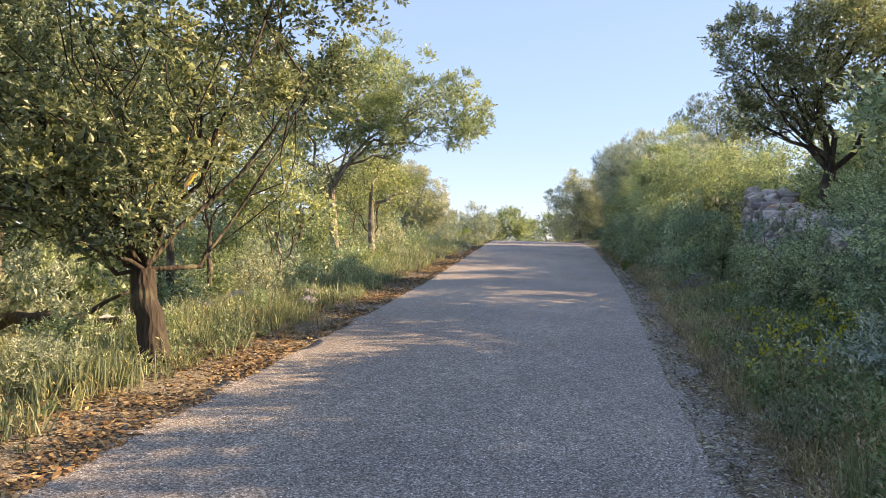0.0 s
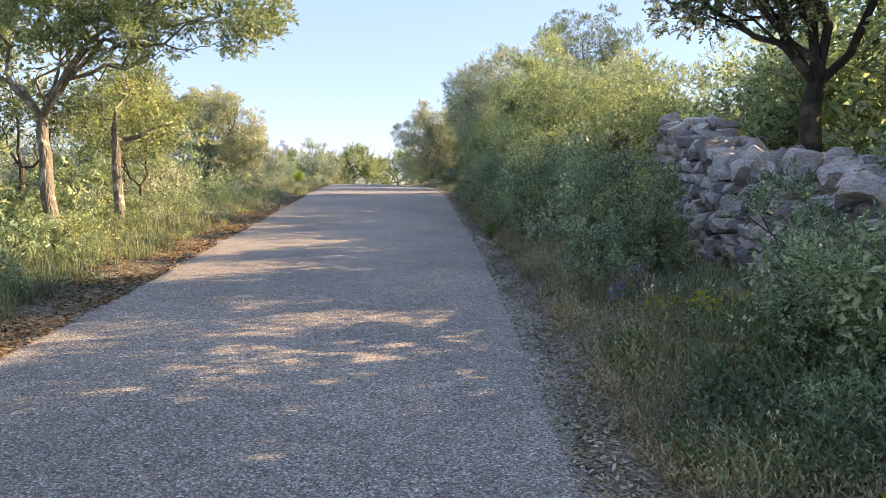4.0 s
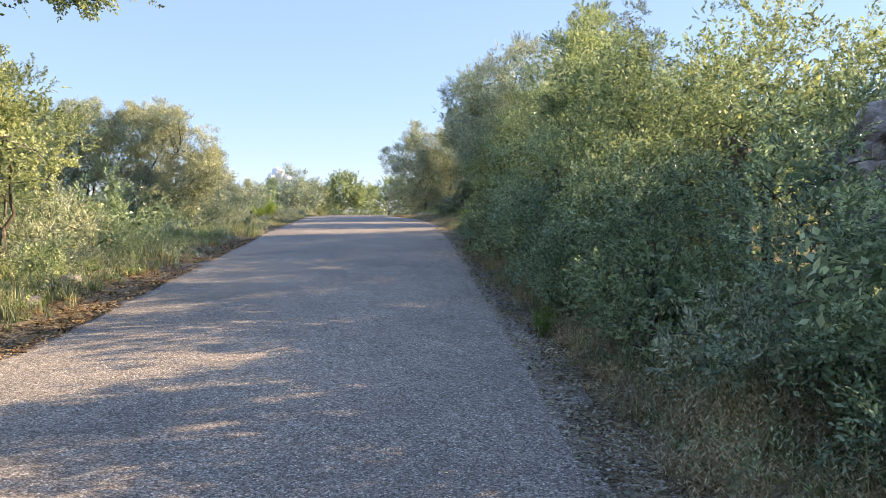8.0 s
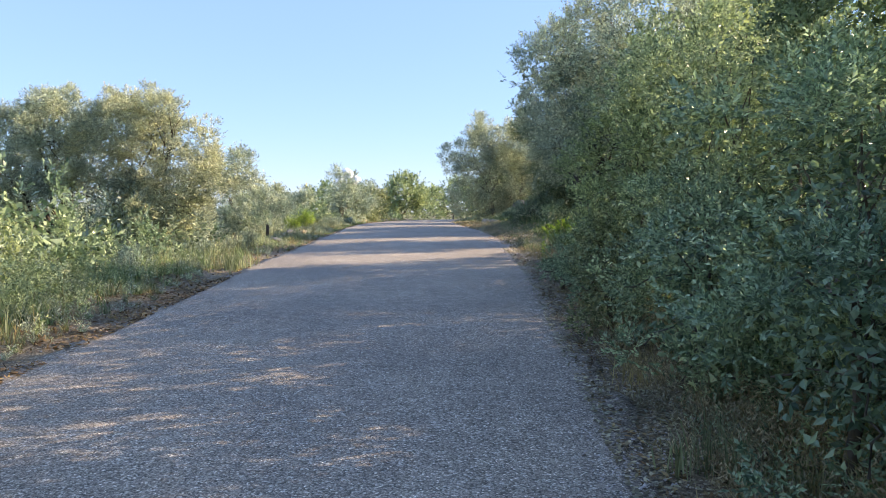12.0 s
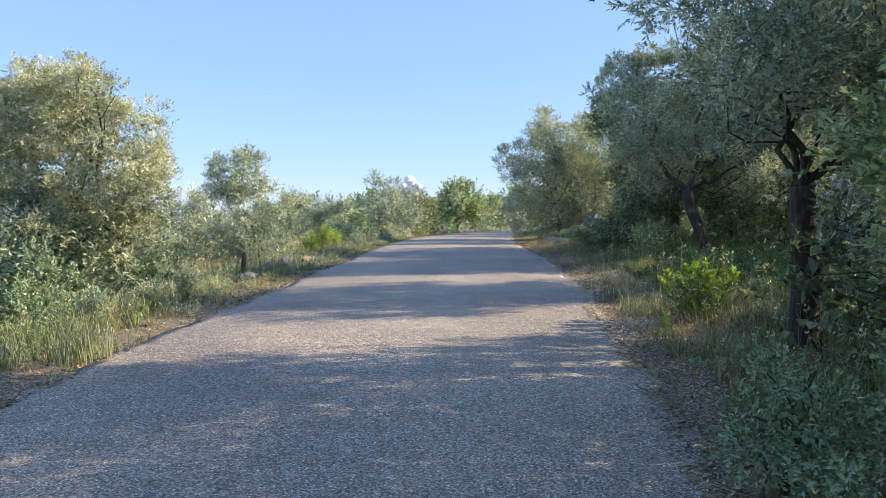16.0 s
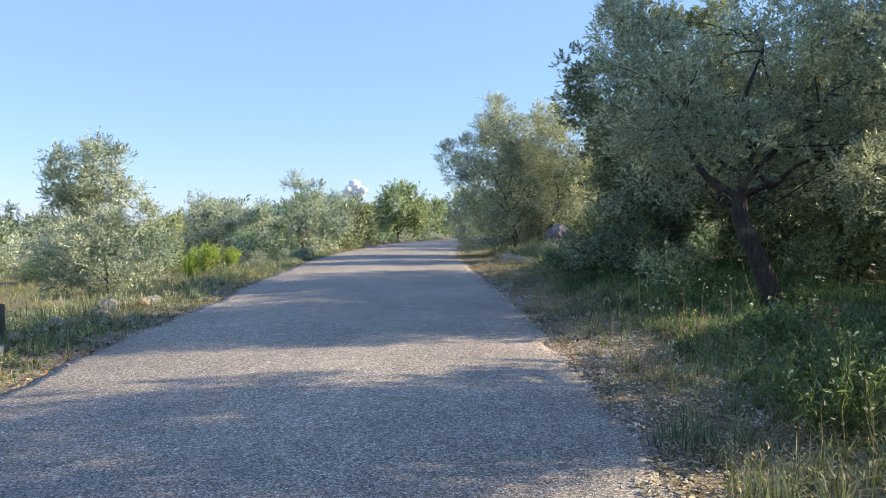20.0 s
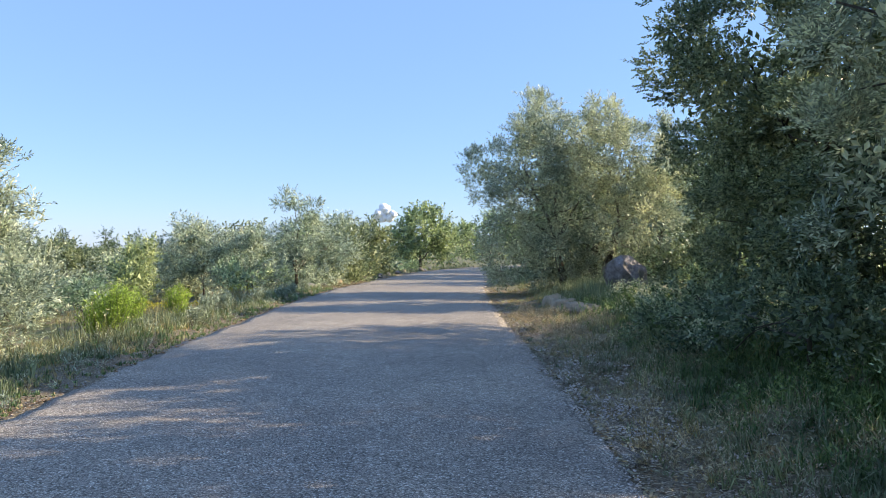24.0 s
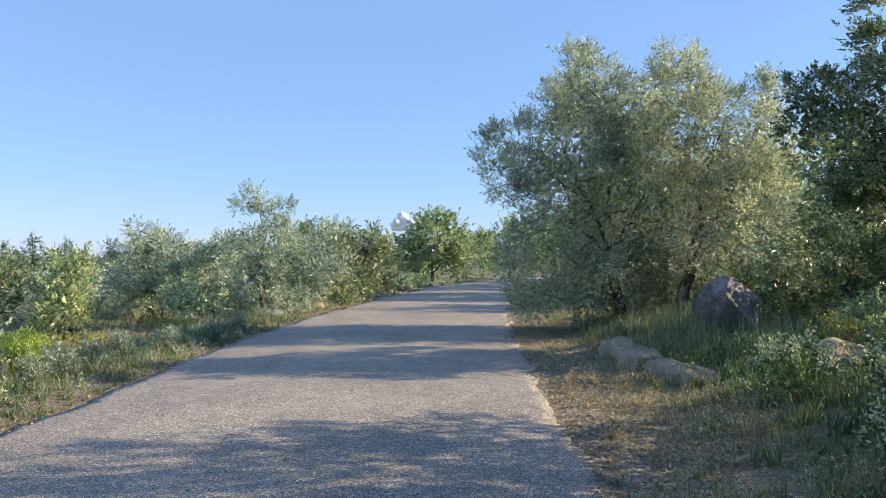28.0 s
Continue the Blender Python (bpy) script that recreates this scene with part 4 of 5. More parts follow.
# dark background shrubs; those farther right are added to cast shade
for x, y, h, s in ((8.0, 35.2, 2.0, 1.2), (7.4, 39.6, 2.4, 1.5), (6.9, 43.2, 4.0, 1.5), (6.2, 42.0, 3.6, 1.1), (6.4, 47.3, 4.3, 1.3), (5.0, 54.4, 1.2, 1.0), (6.4, 55.2, 2.0, 1.3), (7.9, 32.6, 2.25, 1.2), (7.9, 34.3, 2.2, 1.0), (7.9, 37.6, 1.9, 1.2), (7.4, 45.0, 3.4, 1.4), (7.4, 51.4, 2.8, 1.2), (3.7, 29.9, 1.4, 0.8), (4.9, 31.2, 1.4, 0.8), (5.6, 32.9, 0.9, 0.7)):
    tree("oak_shrub", "oak", x, y, [(x, y, h * 0.55, s, s, h * 0.6), (x - 0.8, y + 0.6, h * 0.45, s * 0.7, s * 0.7, h * 0.5)], "tall dark evergreen thicket, partly added to shade the verge and road", "shrub", girth=0.05, fork=h * 0.4, cover=1.7, leaf=0.075, group="shaded thicket")

# mostly out of view, added to cast shade over the road
for x, y, h, s in ((5.9, 0.4, 3.5, 1.3), (5.9, 2.4, 3.7, 1.3), (6.2, 4.6, 3.1, 1.3), (5.8, 6.6, 3.6, 1.3), (6.3, 8.6, 3.6, 1.3), (6.1, 10.7, 4.5, 1.4), (6.5, 12.5, 4.4, 1.2), (7.2, 14.3, 3.4, 1.2), (7.4, 16.2, 4.2, 1.2), (7.5, 18.2, 4.4, 1.2), (7.7, 20.0, 3.6, 1.1), (7.9, 30.0, 3.7, 1.1), (8.0, 31.6, 4.0, 0.8), (8.2, 36.9, 3.7, 1.1), (7.9, -1.4, 5.2, 1.6), (7.9, 1.0, 5.2, 1.6), (7.9, 3.4, 5.2, 1.6), (7.9, 5.6, 5.1, 1.5)):
    tree("mastic_shrub", "mastic", x, y, [(x, y, h * 0.6, s, s * 1.15, h * 0.42), (x - 0.5, y + 0.9, h * 0.5, s * 0.85, s * 0.85, h * 0.42), (x + 0.5, y - 0.9, h * 0.52, s * 0.85, s * 0.85, h * 0.44)], "mostly unseen mastic thicket added to shade the road", "shrub", girth=0.05, fork=h * 0.4, cover=3.2, leaf=0.14, gaps=0.0, group="wall thicket")

# ---- wood behind both sides: a few trees, copied ----
def template(kind, seed, label):
    return tree("wood_tree", kind, 0, -40, [(0, -40, 3.4, 1.9, 1.8, 1.3), (-1.1, -39.4, 2.7, 1.3, 1.3, 1.1), (1.2, -40.5, 2.6, 1.4, 1.3, 1.1), (0.2, -40, 4.4, 1.2, 1.2, 0.8), (0, -40.2, 1.5, 1.3, 1.3, 0.9)], label, girth=0.12, fork=1.7, leaf=0.23, seed=seed, cover=1.7, base=float(rise(-40)), group="wood trees")


TEMPLATES = [template("oak", 1, "leafy oak of the roadside wood"), template("young", 2, "light green oak of the roadside wood"), template("olive", 3, "grey olive of the roadside wood")]
r = np.random.RandomState(7)
spots = []
for y in np.arange(-14, 92, 3.5):
    spots.append((r.uniform(8.0, 10.0), y + r.uniform(-1, 1)))
    if r.uniform() < 0.6:
        spots.append((r.uniform(11.5, 15), y + r.uniform(-1.2, 1.2)))
    if y > 58:
        spots.append((r.uniform(3.0, 6.0), y + r.uniform(-1, 1)))
    if y < 34:
        spots += [(-r.uniform(13, 19), y + r.uniform(-1, 1))]
    elif y < 66:
        spots += [(-r.uniform(13, 17), y + r.uniform(-1.5, 1.5)), (-r.uniform(17, 26), y + r.uniform(-1.5, 1.5))]
    if y < 0:
        spots += [(r.uniform(4, 6.5), y), (-r.uniform(6, 9), y)]
# right rows, partly unseen, also shade the road; gaps pass the sun bands
spots = [(x, y) for x, y in spots if not (x > 0 and (8 < y < 35.0 or 35.0 <= y < 39.4 or 46.2 < y < 60.0))]
for x, y in spots:
    t = TEMPLATES[r.choice(3, p=(0.45, 0.3, 0.25) if x > 0 else (0.25, 0.3, 0.45))]
    s = r.uniform(0.75, 1.0) if x > 0 else r.uniform(0.62, 0.85) if y < 34 else r.uniform(0.44, 0.6)
    low = 0.45 if x < 0 and y > 34 else 0.08
    ob = copy_thing(t, pose(x, y, float(land(x, y)) - low, 0, 0, r.uniform(0, 360)))
    ob.scale = (s, s, s * r.uniform(0.9, 1.1))
for t, (x, y) in zip(TEMPLATES, ((9.0, -18.0), (-10.0, -17.0), (5.5, -17.0))):
    t.location = (x, y, float(land(x, y)) - 0.08)


def woods(name, label, places, leaf, kind, seed):
    blobs = [(x, y, float(land(x, y)) + h * 0.55, s, s, h * 0.5) for x, y, s, h in places]
    me = quick_mesh(name, *foliage(blobs, leaf, leaf * 0.6, 1.1, seed, 0.3), LEAF[kind])
    tagged(new(name, me), label, "woodland", kind="stuff")


r = np.random.RandomState(21)
P = [(-r.uniform(13, 75), r.uniform(50, 110), r.uniform(1.1, 2.1), r.uniform(0.9, 1.6)) for _ in range(130)]
woods("scrub_plain", "low green scrub covering the plain beside the road", P, 0.16, "olive", 1)
P = [(-r.uniform(30, 260), r.uniform(110, 330), r.uniform(2.2, 4.2), r.uniform(3.0, 4.6)) for _ in range(190)]
woods("distant_woods", "hazy distant woods on the horizon", P, 0.5, "oak", 2)
P = [(r.uniform(-30, 90), r.uniform(104, 220), r.uniform(2.2, 3.6), r.uniform(3.5, 5)) for _ in range(90)]
woods("distant_woods", "distant green woods behind the bend", P, 0.42, "oak", 3)
P = [(r.choice((-1, 1)) * r.uniform(17, 60), r.uniform(-40, 50), r.uniform(2.0, 3.0), r.uniform(4.0, 5.5)) for _ in range(70)]
woods("side_woods", "woods beyond the roadside trees", P, 0.55, "oak", 4)


# ---- undergrowth ----
def shrub_template(kind, seed, label, leaf=0.07):
    return tree("scrub_bush", kind, 0, -40, [(0, -40, 0.55, 0.75, 0.7, 0.6), (0.5, -39.7, 0.4, 0.5, 0.5, 0.45), (-0.4, -40.4, 0.45, 0.55, 0.5, 0.5)], label, "shrub", girth=0.025, fork=0.3, leaf=leaf, seed=seed, cover=1.6, gaps=0.1, base=float(rise(-40)), group="undergrowth")


FAR_SHRUBS = [shrub_template("young", 34, "light green undergrowth bush in dry grass", 0.14), shrub_template("mastic", 35, "dark green undergrowth bush of the wood", 0.14), shrub_template("olive", 36, "grey-green undergrowth bush in dry grass", 0.14)]
LOW_SHRUBS = [shrub_template("young", 37, "low light green herb bush on the verge", 0.075), shrub_template("mastic", 38, "low dark green herb bush on the verge", 0.075), shrub_template("olive", 39, "low grey-green herb bush on the verge", 0.075)]
SHRUBS = [shrub_template("young", 31, "light green undergrowth bush in dry grass"), shrub_template("mastic", 32, "dark green undergrowth bush of the wood"), shrub_template("olive", 33, "grey-green undergrowth bush in dry grass")]
r = np.random.RandomState(17)
spots = [(road_left(y) - r.uniform(2.2, 6.5), y) for y in np.arange(8, 27, 0.8)]
spots += [(road_left(y) - r.uniform(4.5, 10), y) for y in np.arange(1, 27, 1.1)]
spots += [(road_left(y) - r.uniform(2.0, 3.2), y) for y in np.arange(65, 84, 1.6)]
spots += [(road_right(y) + r.uniform(3.6, 6.5), y) for y in np.arange(-6, 10, 1.0)]
low = [(road_right(y) + r.uniform(1.5, 2.3), y) for y in np.arange(1.5, 10, 0.6)] + [(road_right(y) + r.uniform(0.75, 1.6), y) for y in np.arange(10, 24, 0.4)] + [(road_right(y) + r.uniform(1.9, 3.4), y) for y in np.arange(40.5, 48, 1.6)] + [(road_left(y) - r.uniform(1.2, 2.6), y) for y in np.arange(-1, 33, 0.9)]
low = [(x, y) for x, y in low if not (x > 1.5 and 10.0 < y < 16.6)]
spots += low
big = [(-r.uniform(9.5, 20), y) for y in np.arange(33, 62, 0.5)] + [(-r.uniform(6.6, 9.5), y) for y in np.arange(27, 42, 1.0)] + [(-r.uniform(8.5, 12.5), y) for y in np.arange(6, 30, 1.1)]
big = [(x, y) for x, y in big if x < -13.5 or y < 48]
spots += big
spots += [(road_right(y) + r.uniform(4.4, 7.0), y) for y in np.arange(33, 62, 0.9)]
spots += [(road_right(y) + r.uniform(2.0, 4.0), y) for y in np.arange(60, 84, 1.4)]
spots = [(x, y) for x, y in spots if not (-6.7 < x < -4.3 and 7.0 < y < 13.0)]
lowset, bigset = {(float(x), y) for x, y in low}, {(float(x), y) for x, y in big}
for x, y in spots:
    x = float(x)
    near = abs(x) < 7.5 and y < 50
    t = (LOW_SHRUBS if (x, y) in lowset else SHRUBS if near or (x, y) in bigset else FAR_SHRUBS)[r.choice(3, p=(0.38, 0.27, 0.35) if x < 0 else (0.25, 0.6, 0.15))]
    s = r.uniform(0.28, 0.6) if (x, y) in lowset else (r.uniform(0.9, 1.6) if y < 42 else r.uniform(0.5, 0.95)) if (x, y) in bigset else r.uniform(0.5, 0.95) if y < 45 else r.uniform(0.45, 0.85)
    ob = copy_thing(t, pose(x, y, float(land(x, y)) - 0.05, 0, 0, r.uniform(0, 360)))
    ob.scale = (s * r.uniform(0.9, 1.2), s, s * r.uniform(0.8, 1.25))
for t, (x, y) in zip(SHRUBS + FAR_SHRUBS + LOW_SHRUBS, ((5.2, -8.0), (-6.4, -7.0), (-7.2, -4.0), (7.2, -6.0), (-9.0, -6.0), (8.5, -3.0), (4.2, -5.0), (-5.4, -4.0), (-6.0, -9.0))):
    t.location = (x, y, float(land(x, y)) - 0.05)


# ---- grass, litter and gravel ----
def grass(name, label, x, y, height, width, blades, splay, mat, seed, single=False):
    """Tufts of bent blades at the places x, y."""
    r = np.random.RandomState(seed)
    n = len(x) * blades
    tx, ty, th = (np.repeat(v, blades) for v in (x, y, height))
    spread = 0.11 * th + 0.008
    bx, by = tx + r.normal(0, 1, n) * spread, ty + r.normal(0, 1, n) * spread
    base = np.stack([bx, by, land(bx, by) - 0.01], -1)
    a = r.uniform(0, 6.28, n)
    lean = 1.25 * splay * r.uniform(0.08, 1.0, n)
    out = np.stack([np.cos(a), np.sin(a), 0 * a], -1)
    h = (th * r.uniform(0.55, 1.15, n))[:, None]
    mid = base + np.array((0, 0, 1.0)) * h * 0.6 + out * h * (lean * 0.3)[:, None]
    tip = base + np.array((0, 0, 1.0)) * h * (1 - 0.42 * lean[:, None]) + out * h * (lean * 0.95)[:, None]
    b = r.uniform(0, 6.28, n)
    w = np.stack([np.cos(b), np.sin(b), 0 * b], -1) * (width * r.uniform(0.6, 1.3, n))[:, None]
    v = np.stack([base - w, base + w, mid - w * 0.7, mid + w * 0.7, tip - w * 0.12, tip + w * 0.12], 1).reshape(-1, 3)
    if single:
        v = np.stack([base - w, base + w, tip + w * 0.15, tip - w * 0.15], 1).reshape(-1, 3)
        return tagged(new(name, quick_mesh(name, v, np.arange(4 * n).reshape(-1, 4), mat)), label, "grass", kind="stuff")
    k = np.arange(n)[:, None] * 6
    f = np.concatenate([k + (0, 1, 3, 2), k + (2, 3, 5, 4)])
    return tagged(new(name, quick_mesh(name, v, f, mat)), label, "grass", kind="stuff")


def along(n, y0, y1, near, far, side, seed, bias=1.0, clump=0.5):
    """Places beside the road, from near to far metres off its edge."""
    r = np.random.RandomState(seed)
    y = r.uniform(y0, y1, n)
    d = near + (far - near) * r.uniform(0, 1, n) ** bias
    x = road_left(y) - d if side < 0 else road_right(y) + d
    keep = (clump == 0) | (wave(x, y, 1.3, seed + 50) + 0.5 * wave(x, y, 4.0, seed + 51) > clump * r.uniform(-1.4, 1.0, n) - 0.2)
    return x[keep], y[keep], d[keep]


r = np.random.RandomState(3)
for name, label, n, y0, y1, near, far, side, h0, h1, wd, blades, splay, mat, bias in (
        ("verge_grass", "grey-green grass on the shaded verge", 3000, -3, 34, 0.28, 2.4, 1, 0.10, 0.42, 0.0058, 13, 0.95, "grass", 0.8),
        ("verge_grass", "short dry grass at the road edge", 4200, -3, 62, 0.04, 1.5, 1, 0.05, 0.20, 0.003, 8, 1.0, "straw", 0.9),
        ("verge_grass", "wispy brown grass along the shaded verge", 1900, 2, 27, 0.16, 1.3, 1, 0.16, 0.45, 0.003, 11, 0.75, "straw", 0.8),
        ("verge_grass", "tall grey-green grass of the shaded verge", 1100, 1, 12, 0.4, 1.6, 1, 0.25, 0.55, 0.0045, 11, 0.7, "grass", 0.9),
        ("verge_grass", "fresh green grass on the shady bank", 4600, 30.5, 44, 1.0, 4.6, 1, 0.08, 0.24, 0.0065, 9, 0.95, "lush", 0.9),
        ("verge_grass", "grey-green grass round the stone slabs", 2200, 43, 62, 1.1, 4.0, 1, 0.12, 0.34, 0.005, 9, 0.8, "grass", 0.9),
        ("verge_grass", "sunlit grey-green grass on the verge", 3000, -3, 62, 0.4, 3.4, -1, 0.12, 0.5, 0.0055, 13, 0.85, "grass", 0.9),
        ("verge_grass", "dry straw-coloured grass on the verge", 2600, -3, 66, 0.1, 2.6, -1, 0.07, 0.34, 0.0035, 8, 0.9, "straw", 0.8),
        ("verge_grass", "low grass tufts creeping to the road edge", 1500, 30, 64, 0.04, 1.3, -1, 0.05, 0.2, 0.0045, 8, 0.9, "grass", 0.9),
        ("verge_grass", "short dark green grass of the verge", 1800, 34, 58, 0.06, 2.0, -1, 0.05, 0.2, 0.005, 11, 0.95, "lush", 1.0),
        ("verge_grass", "sparse short tufts in the gravelly edge", 1500, 33, 60, 0.1, 1.5, 1, 0.04, 0.13, 0.004, 9, 1.0, "grass", 0.9),
        ("verge_grass", "thick sunlit grass under the roadside oaks", 1700, -3, 22, 0.5, 2.6, -1, 0.18, 0.5, 0.0055, 14, 0.9, "grass", 0.8),
        ("verge_grass", "fresh green tufts among the fallen leaves", 700, -3, 34, 0.55, 2.8, -1, 0.1, 0.34, 0.006, 13, 0.95, "lush", 0.9),
        ("verge_grass", "tall grey-green grass at the foot of the olive", 900, 50.5, 56, 1.2, 4.2, 1, 0.2, 0.55, 0.005, 12, 0.8, "grass", 1.0),
        ("verge_grass", "green grass about the stone slabs", 800, 43, 51, 1.5, 4.2, 1, 0.1, 0.34, 0.006, 12, 0.9, "lush", 0.9),
        ("verge_grass", "grey-blue grass tufts on the gravelly verge", 1500, 27, 46, 0.45, 1.7, 1, 0.08, 0.26, 0.005, 12, 1.0, "grass", 0.9),
        ("verge_grass", "low green herbs over the shaded verge", 1500, -3, 30, 0.5, 1.9, 1, 0.06, 0.22, 0.009, 10, 1.0, "lush", 0.8),
        ("field_grass", "rough green grass under the olive trees", 5200, 6, 80, 2.6, 16, -1, 0.12, 0.34, 0.011, 8, 0.8, "grass", 1.3),
        ("field_grass", "dry yellow grass under the olive trees", 2200, 6, 75, 3.0, 14, -1, 0.15, 0.4, 0.010, 10, 0.8, "straw", 1.3),
        ("verge_grass", "sparse grass beside the far road", 1300, 60, 92, 0.3, 3.0, -1, 0.15, 0.4, 0.012, 8, 0.8, "grass", 1.0),
        ("verge_grass", "sparse grass beside the far road", 900, 60, 92, 0.3, 3.0, 1, 0.15, 0.4, 0.012, 8, 0.8, "grass", 1.0),
        ("undergrowth_grass", "shaded grass under the wood", 1200, -6, 62, 3.0, 11, 1, 0.15, 0.4, 0.010, 9, 0.8, "grass", 1.0)):
    seed = r.randint(9999)
    x, y, d = along(n, y0, y1, near, far, side, seed, bias, 0.0 if mat == "lush" else 0.5)
    h = h0 + (h1 - h0) * np.clip(np.random.RandomState(seed).uniform(0, 1, len(x)) ** 1.5 * (0.45 + 0.55 * smooth((d - near) / 0.9)), 0, 1)
    grass(name, label, x, y, h, wd, blades, splay, LEAF[mat], seed, mat == "straw" or wd > 0.009)


r = np.random.RandomState(77)
for x, y, n, spread, h, label in ((1.72, 6.2, 26, 0.2, 0.34, "stiff grey-green tuft at the edge of the road"), (2.35, 13.3, 30, 0.3, 0.4, "stiff green tuft with violet flowers among it"), (2.1, 20.4, 22, 0.3, 0.42, "tall grey-green tuft under the hedge"), (1.9, 22.3, 18, 0.25, 0.36, "tall grey-green tuft under the hedge"), (2.0, 33.6, 24, 0.3, 0.3, "grey-blue tuft on the shady bank"), (1.85, 34.6, 20, 0.3, 0.26, "grey-blue tuft on the shady bank"), (-3.35, 30.6, 26, 0.22, 0.42, "tall pale green tuft at the road edge"), (-3.5, 5.2, 30, 0.35, 0.42, "tall pale grass tuft beside the oak"), (-3.3, 8.6, 24, 0.3, 0.45, "tall pale grass tuft beside the road")):
    gx, gy = x + r.normal(0, spread / 2, n), y + r.normal(0, spread / 2, n)
    ob = grass("grass_tuft", label, gx, gy, h * r.uniform(0.6, 1.1, n), 0.0045, 9, 0.5, LEAF["grass"], int(abs(x * 100 + y * 10)))


def weeds(name, label, n, y0, y1, near, far, side, height, leaf, wide, mat, seed, bias=0.9, stems=5):
    """Low leafy plants: short stems set with small leaves in pairs."""
    r = np.random.RandomState(seed)
    x, y, d = along(n, y0, y1, near, far, side, seed, bias, 0.35)
    k, each = len(x), 9
    foot = np.stack([x, y, land(x, y)], -1)
    a = r.uniform(0, 6.28, (k, stems))
    lean = r.uniform(0.1, 0.9, (k, stems))
    h = (height * r.uniform(0.45, 1.15, k) * (0.5 + 0.5 * smooth((d - near) / 0.5)))[:, None] * r.uniform(0.6, 1.0, (k, stems))
    axis = np.stack([np.cos(a) * lean, np.sin(a) * lean, 1 - 0.35 * lean], -1)
    u = np.linspace(0.15, 1.0, each)[None, None, :, None]
    pos = foot[:, None, None] + axis[:, :, None] * u * h[..., None, None]
    b = r.uniform(0, 6.28, (k, stems, each))
    al = unit(np.stack([np.cos(b), np.sin(b), r.uniform(0.1, 0.9, b.shape)], -1) + axis[:, :, None] * 0.3)
    face = np.broadcast_to((0, 0, 1.0), al.shape) + r.normal(0, 0.3, al.shape)
    mesh = leaves_at(pos.reshape(-1, 3), al.reshape(-1, 3), leaf, leaf * wide, r, face.reshape(-1, 3), True)
    tagged(new(name, quick_mesh(name, *mesh, LEAF[mat])), label, "weeds", kind="stuff")


weeds("verge_weeds", "leafy green weeds on the shaded verge", 3600, -1, 12, 0.38, 2.6, 1, 0.42, 0.045, 0.5, "lush", 401)
weeds("verge_weeds", "grey-green herbs on the shaded verge", 2600, -2, 31, 0.32, 2.2, 1, 0.3, 0.04, 0.3, "mastic", 402)
weeds("verge_weeds", "dry brown herbs along the shaded verge", 4200, -1, 50, 0.12, 1.7, 1, 0.24, 0.035, 0.25, "tan", 403)
weeds("verge_weeds", "tall brown dry herbs on the shaded verge", 3600, 3, 26, 0.2, 1.25, 1, 0.42, 0.034, 0.22, "tan", 408, stems=6)
weeds("verge_weeds", "dark leafy weeds on the grassy bank", 1500, 33, 51, 1.1, 4.2, 1, 0.32, 0.045, 0.45, "lush", 404)
weeds("verge_weeds", "sunlit green weeds on the left verge", 1500, -2, 40, 0.45, 3.2, -1, 0.32, 0.045, 0.45, "young", 405)
weeds("verge_weeds", "silvery herbs on the sunny verge", 1100, 22, 62, 0.2, 2.6, -1, 0.3, 0.045, 0.25, "olive", 406)
weeds("verge_weeds", "dry herbs on the sunny verge", 1100, -2, 60, 0.25, 2.4, -1, 0.26, 0.04, 0.25, "straw", 407)


def stalks(name, label, x, y, height, seed, head):
    """Thin stalks with small heads."""
    r = np.random.RandomState(seed)
    pieces, heads = [], []
    for a, b, h in zip(x, y, height):
        z = float(land(a, b))
        tip = np.array((a, b, z + h)) + r.normal(0, 0.14 * h, 3) * (1, 1, 0.2)
        line = crooked((a, b, z), tip, r, 4, 0.06)
        pieces.append(tube(line, (0.0028, 0.0024, 0.002, 0.0014), 3))
        m = r.randint(3, 7)
        p = tip + r.normal(0, 0.016, (m, 3)) - (0, 0, 0.01)
        heads.append(leaves_at(p, unit(r.normal(0, 1, (m, 3)) + (0, 0, 0.8)), 0.03, 0.018, r))
    tagged(new(name, quick_mesh(name, *joined(pieces), LEAF["straw"])), label, "plant", kind="stuff")
    tagged(new(name + "_heads", quick_mesh(name, *joined(heads), LEAF[head])), "small " + ("pale" if head == "pale" else "yellow") + " heads on thin stalks", "flower", kind="stuff")


x, y, d = along(520, -1, 40, 0.5, 2.4, 1, 71)
stalks("seed_stalks", "thin dry seed stalks over the shaded verge", x, y, np.random.RandomState(5).uniform(0.3, 0.75, len(x)), 72, "pale")
x, y, d = along(260, -1, 50, 0.7, 2.4, -1, 73)
stalks("seed_stalks", "thin dry seed stalks over the sunny verge", x, y, np.random.RandomState(6).uniform(0.3, 0.7, len(x)), 74, "pale")
x, y, d = along(110, 26.5, 31.5, 0.4, 1.5, 1, 75)
stalks("mustard_stalks", "thin green stalks with pale buds", x, y, np.random.RandomState(8).uniform(0.3, 0.6, len(x)), 76, "pale")


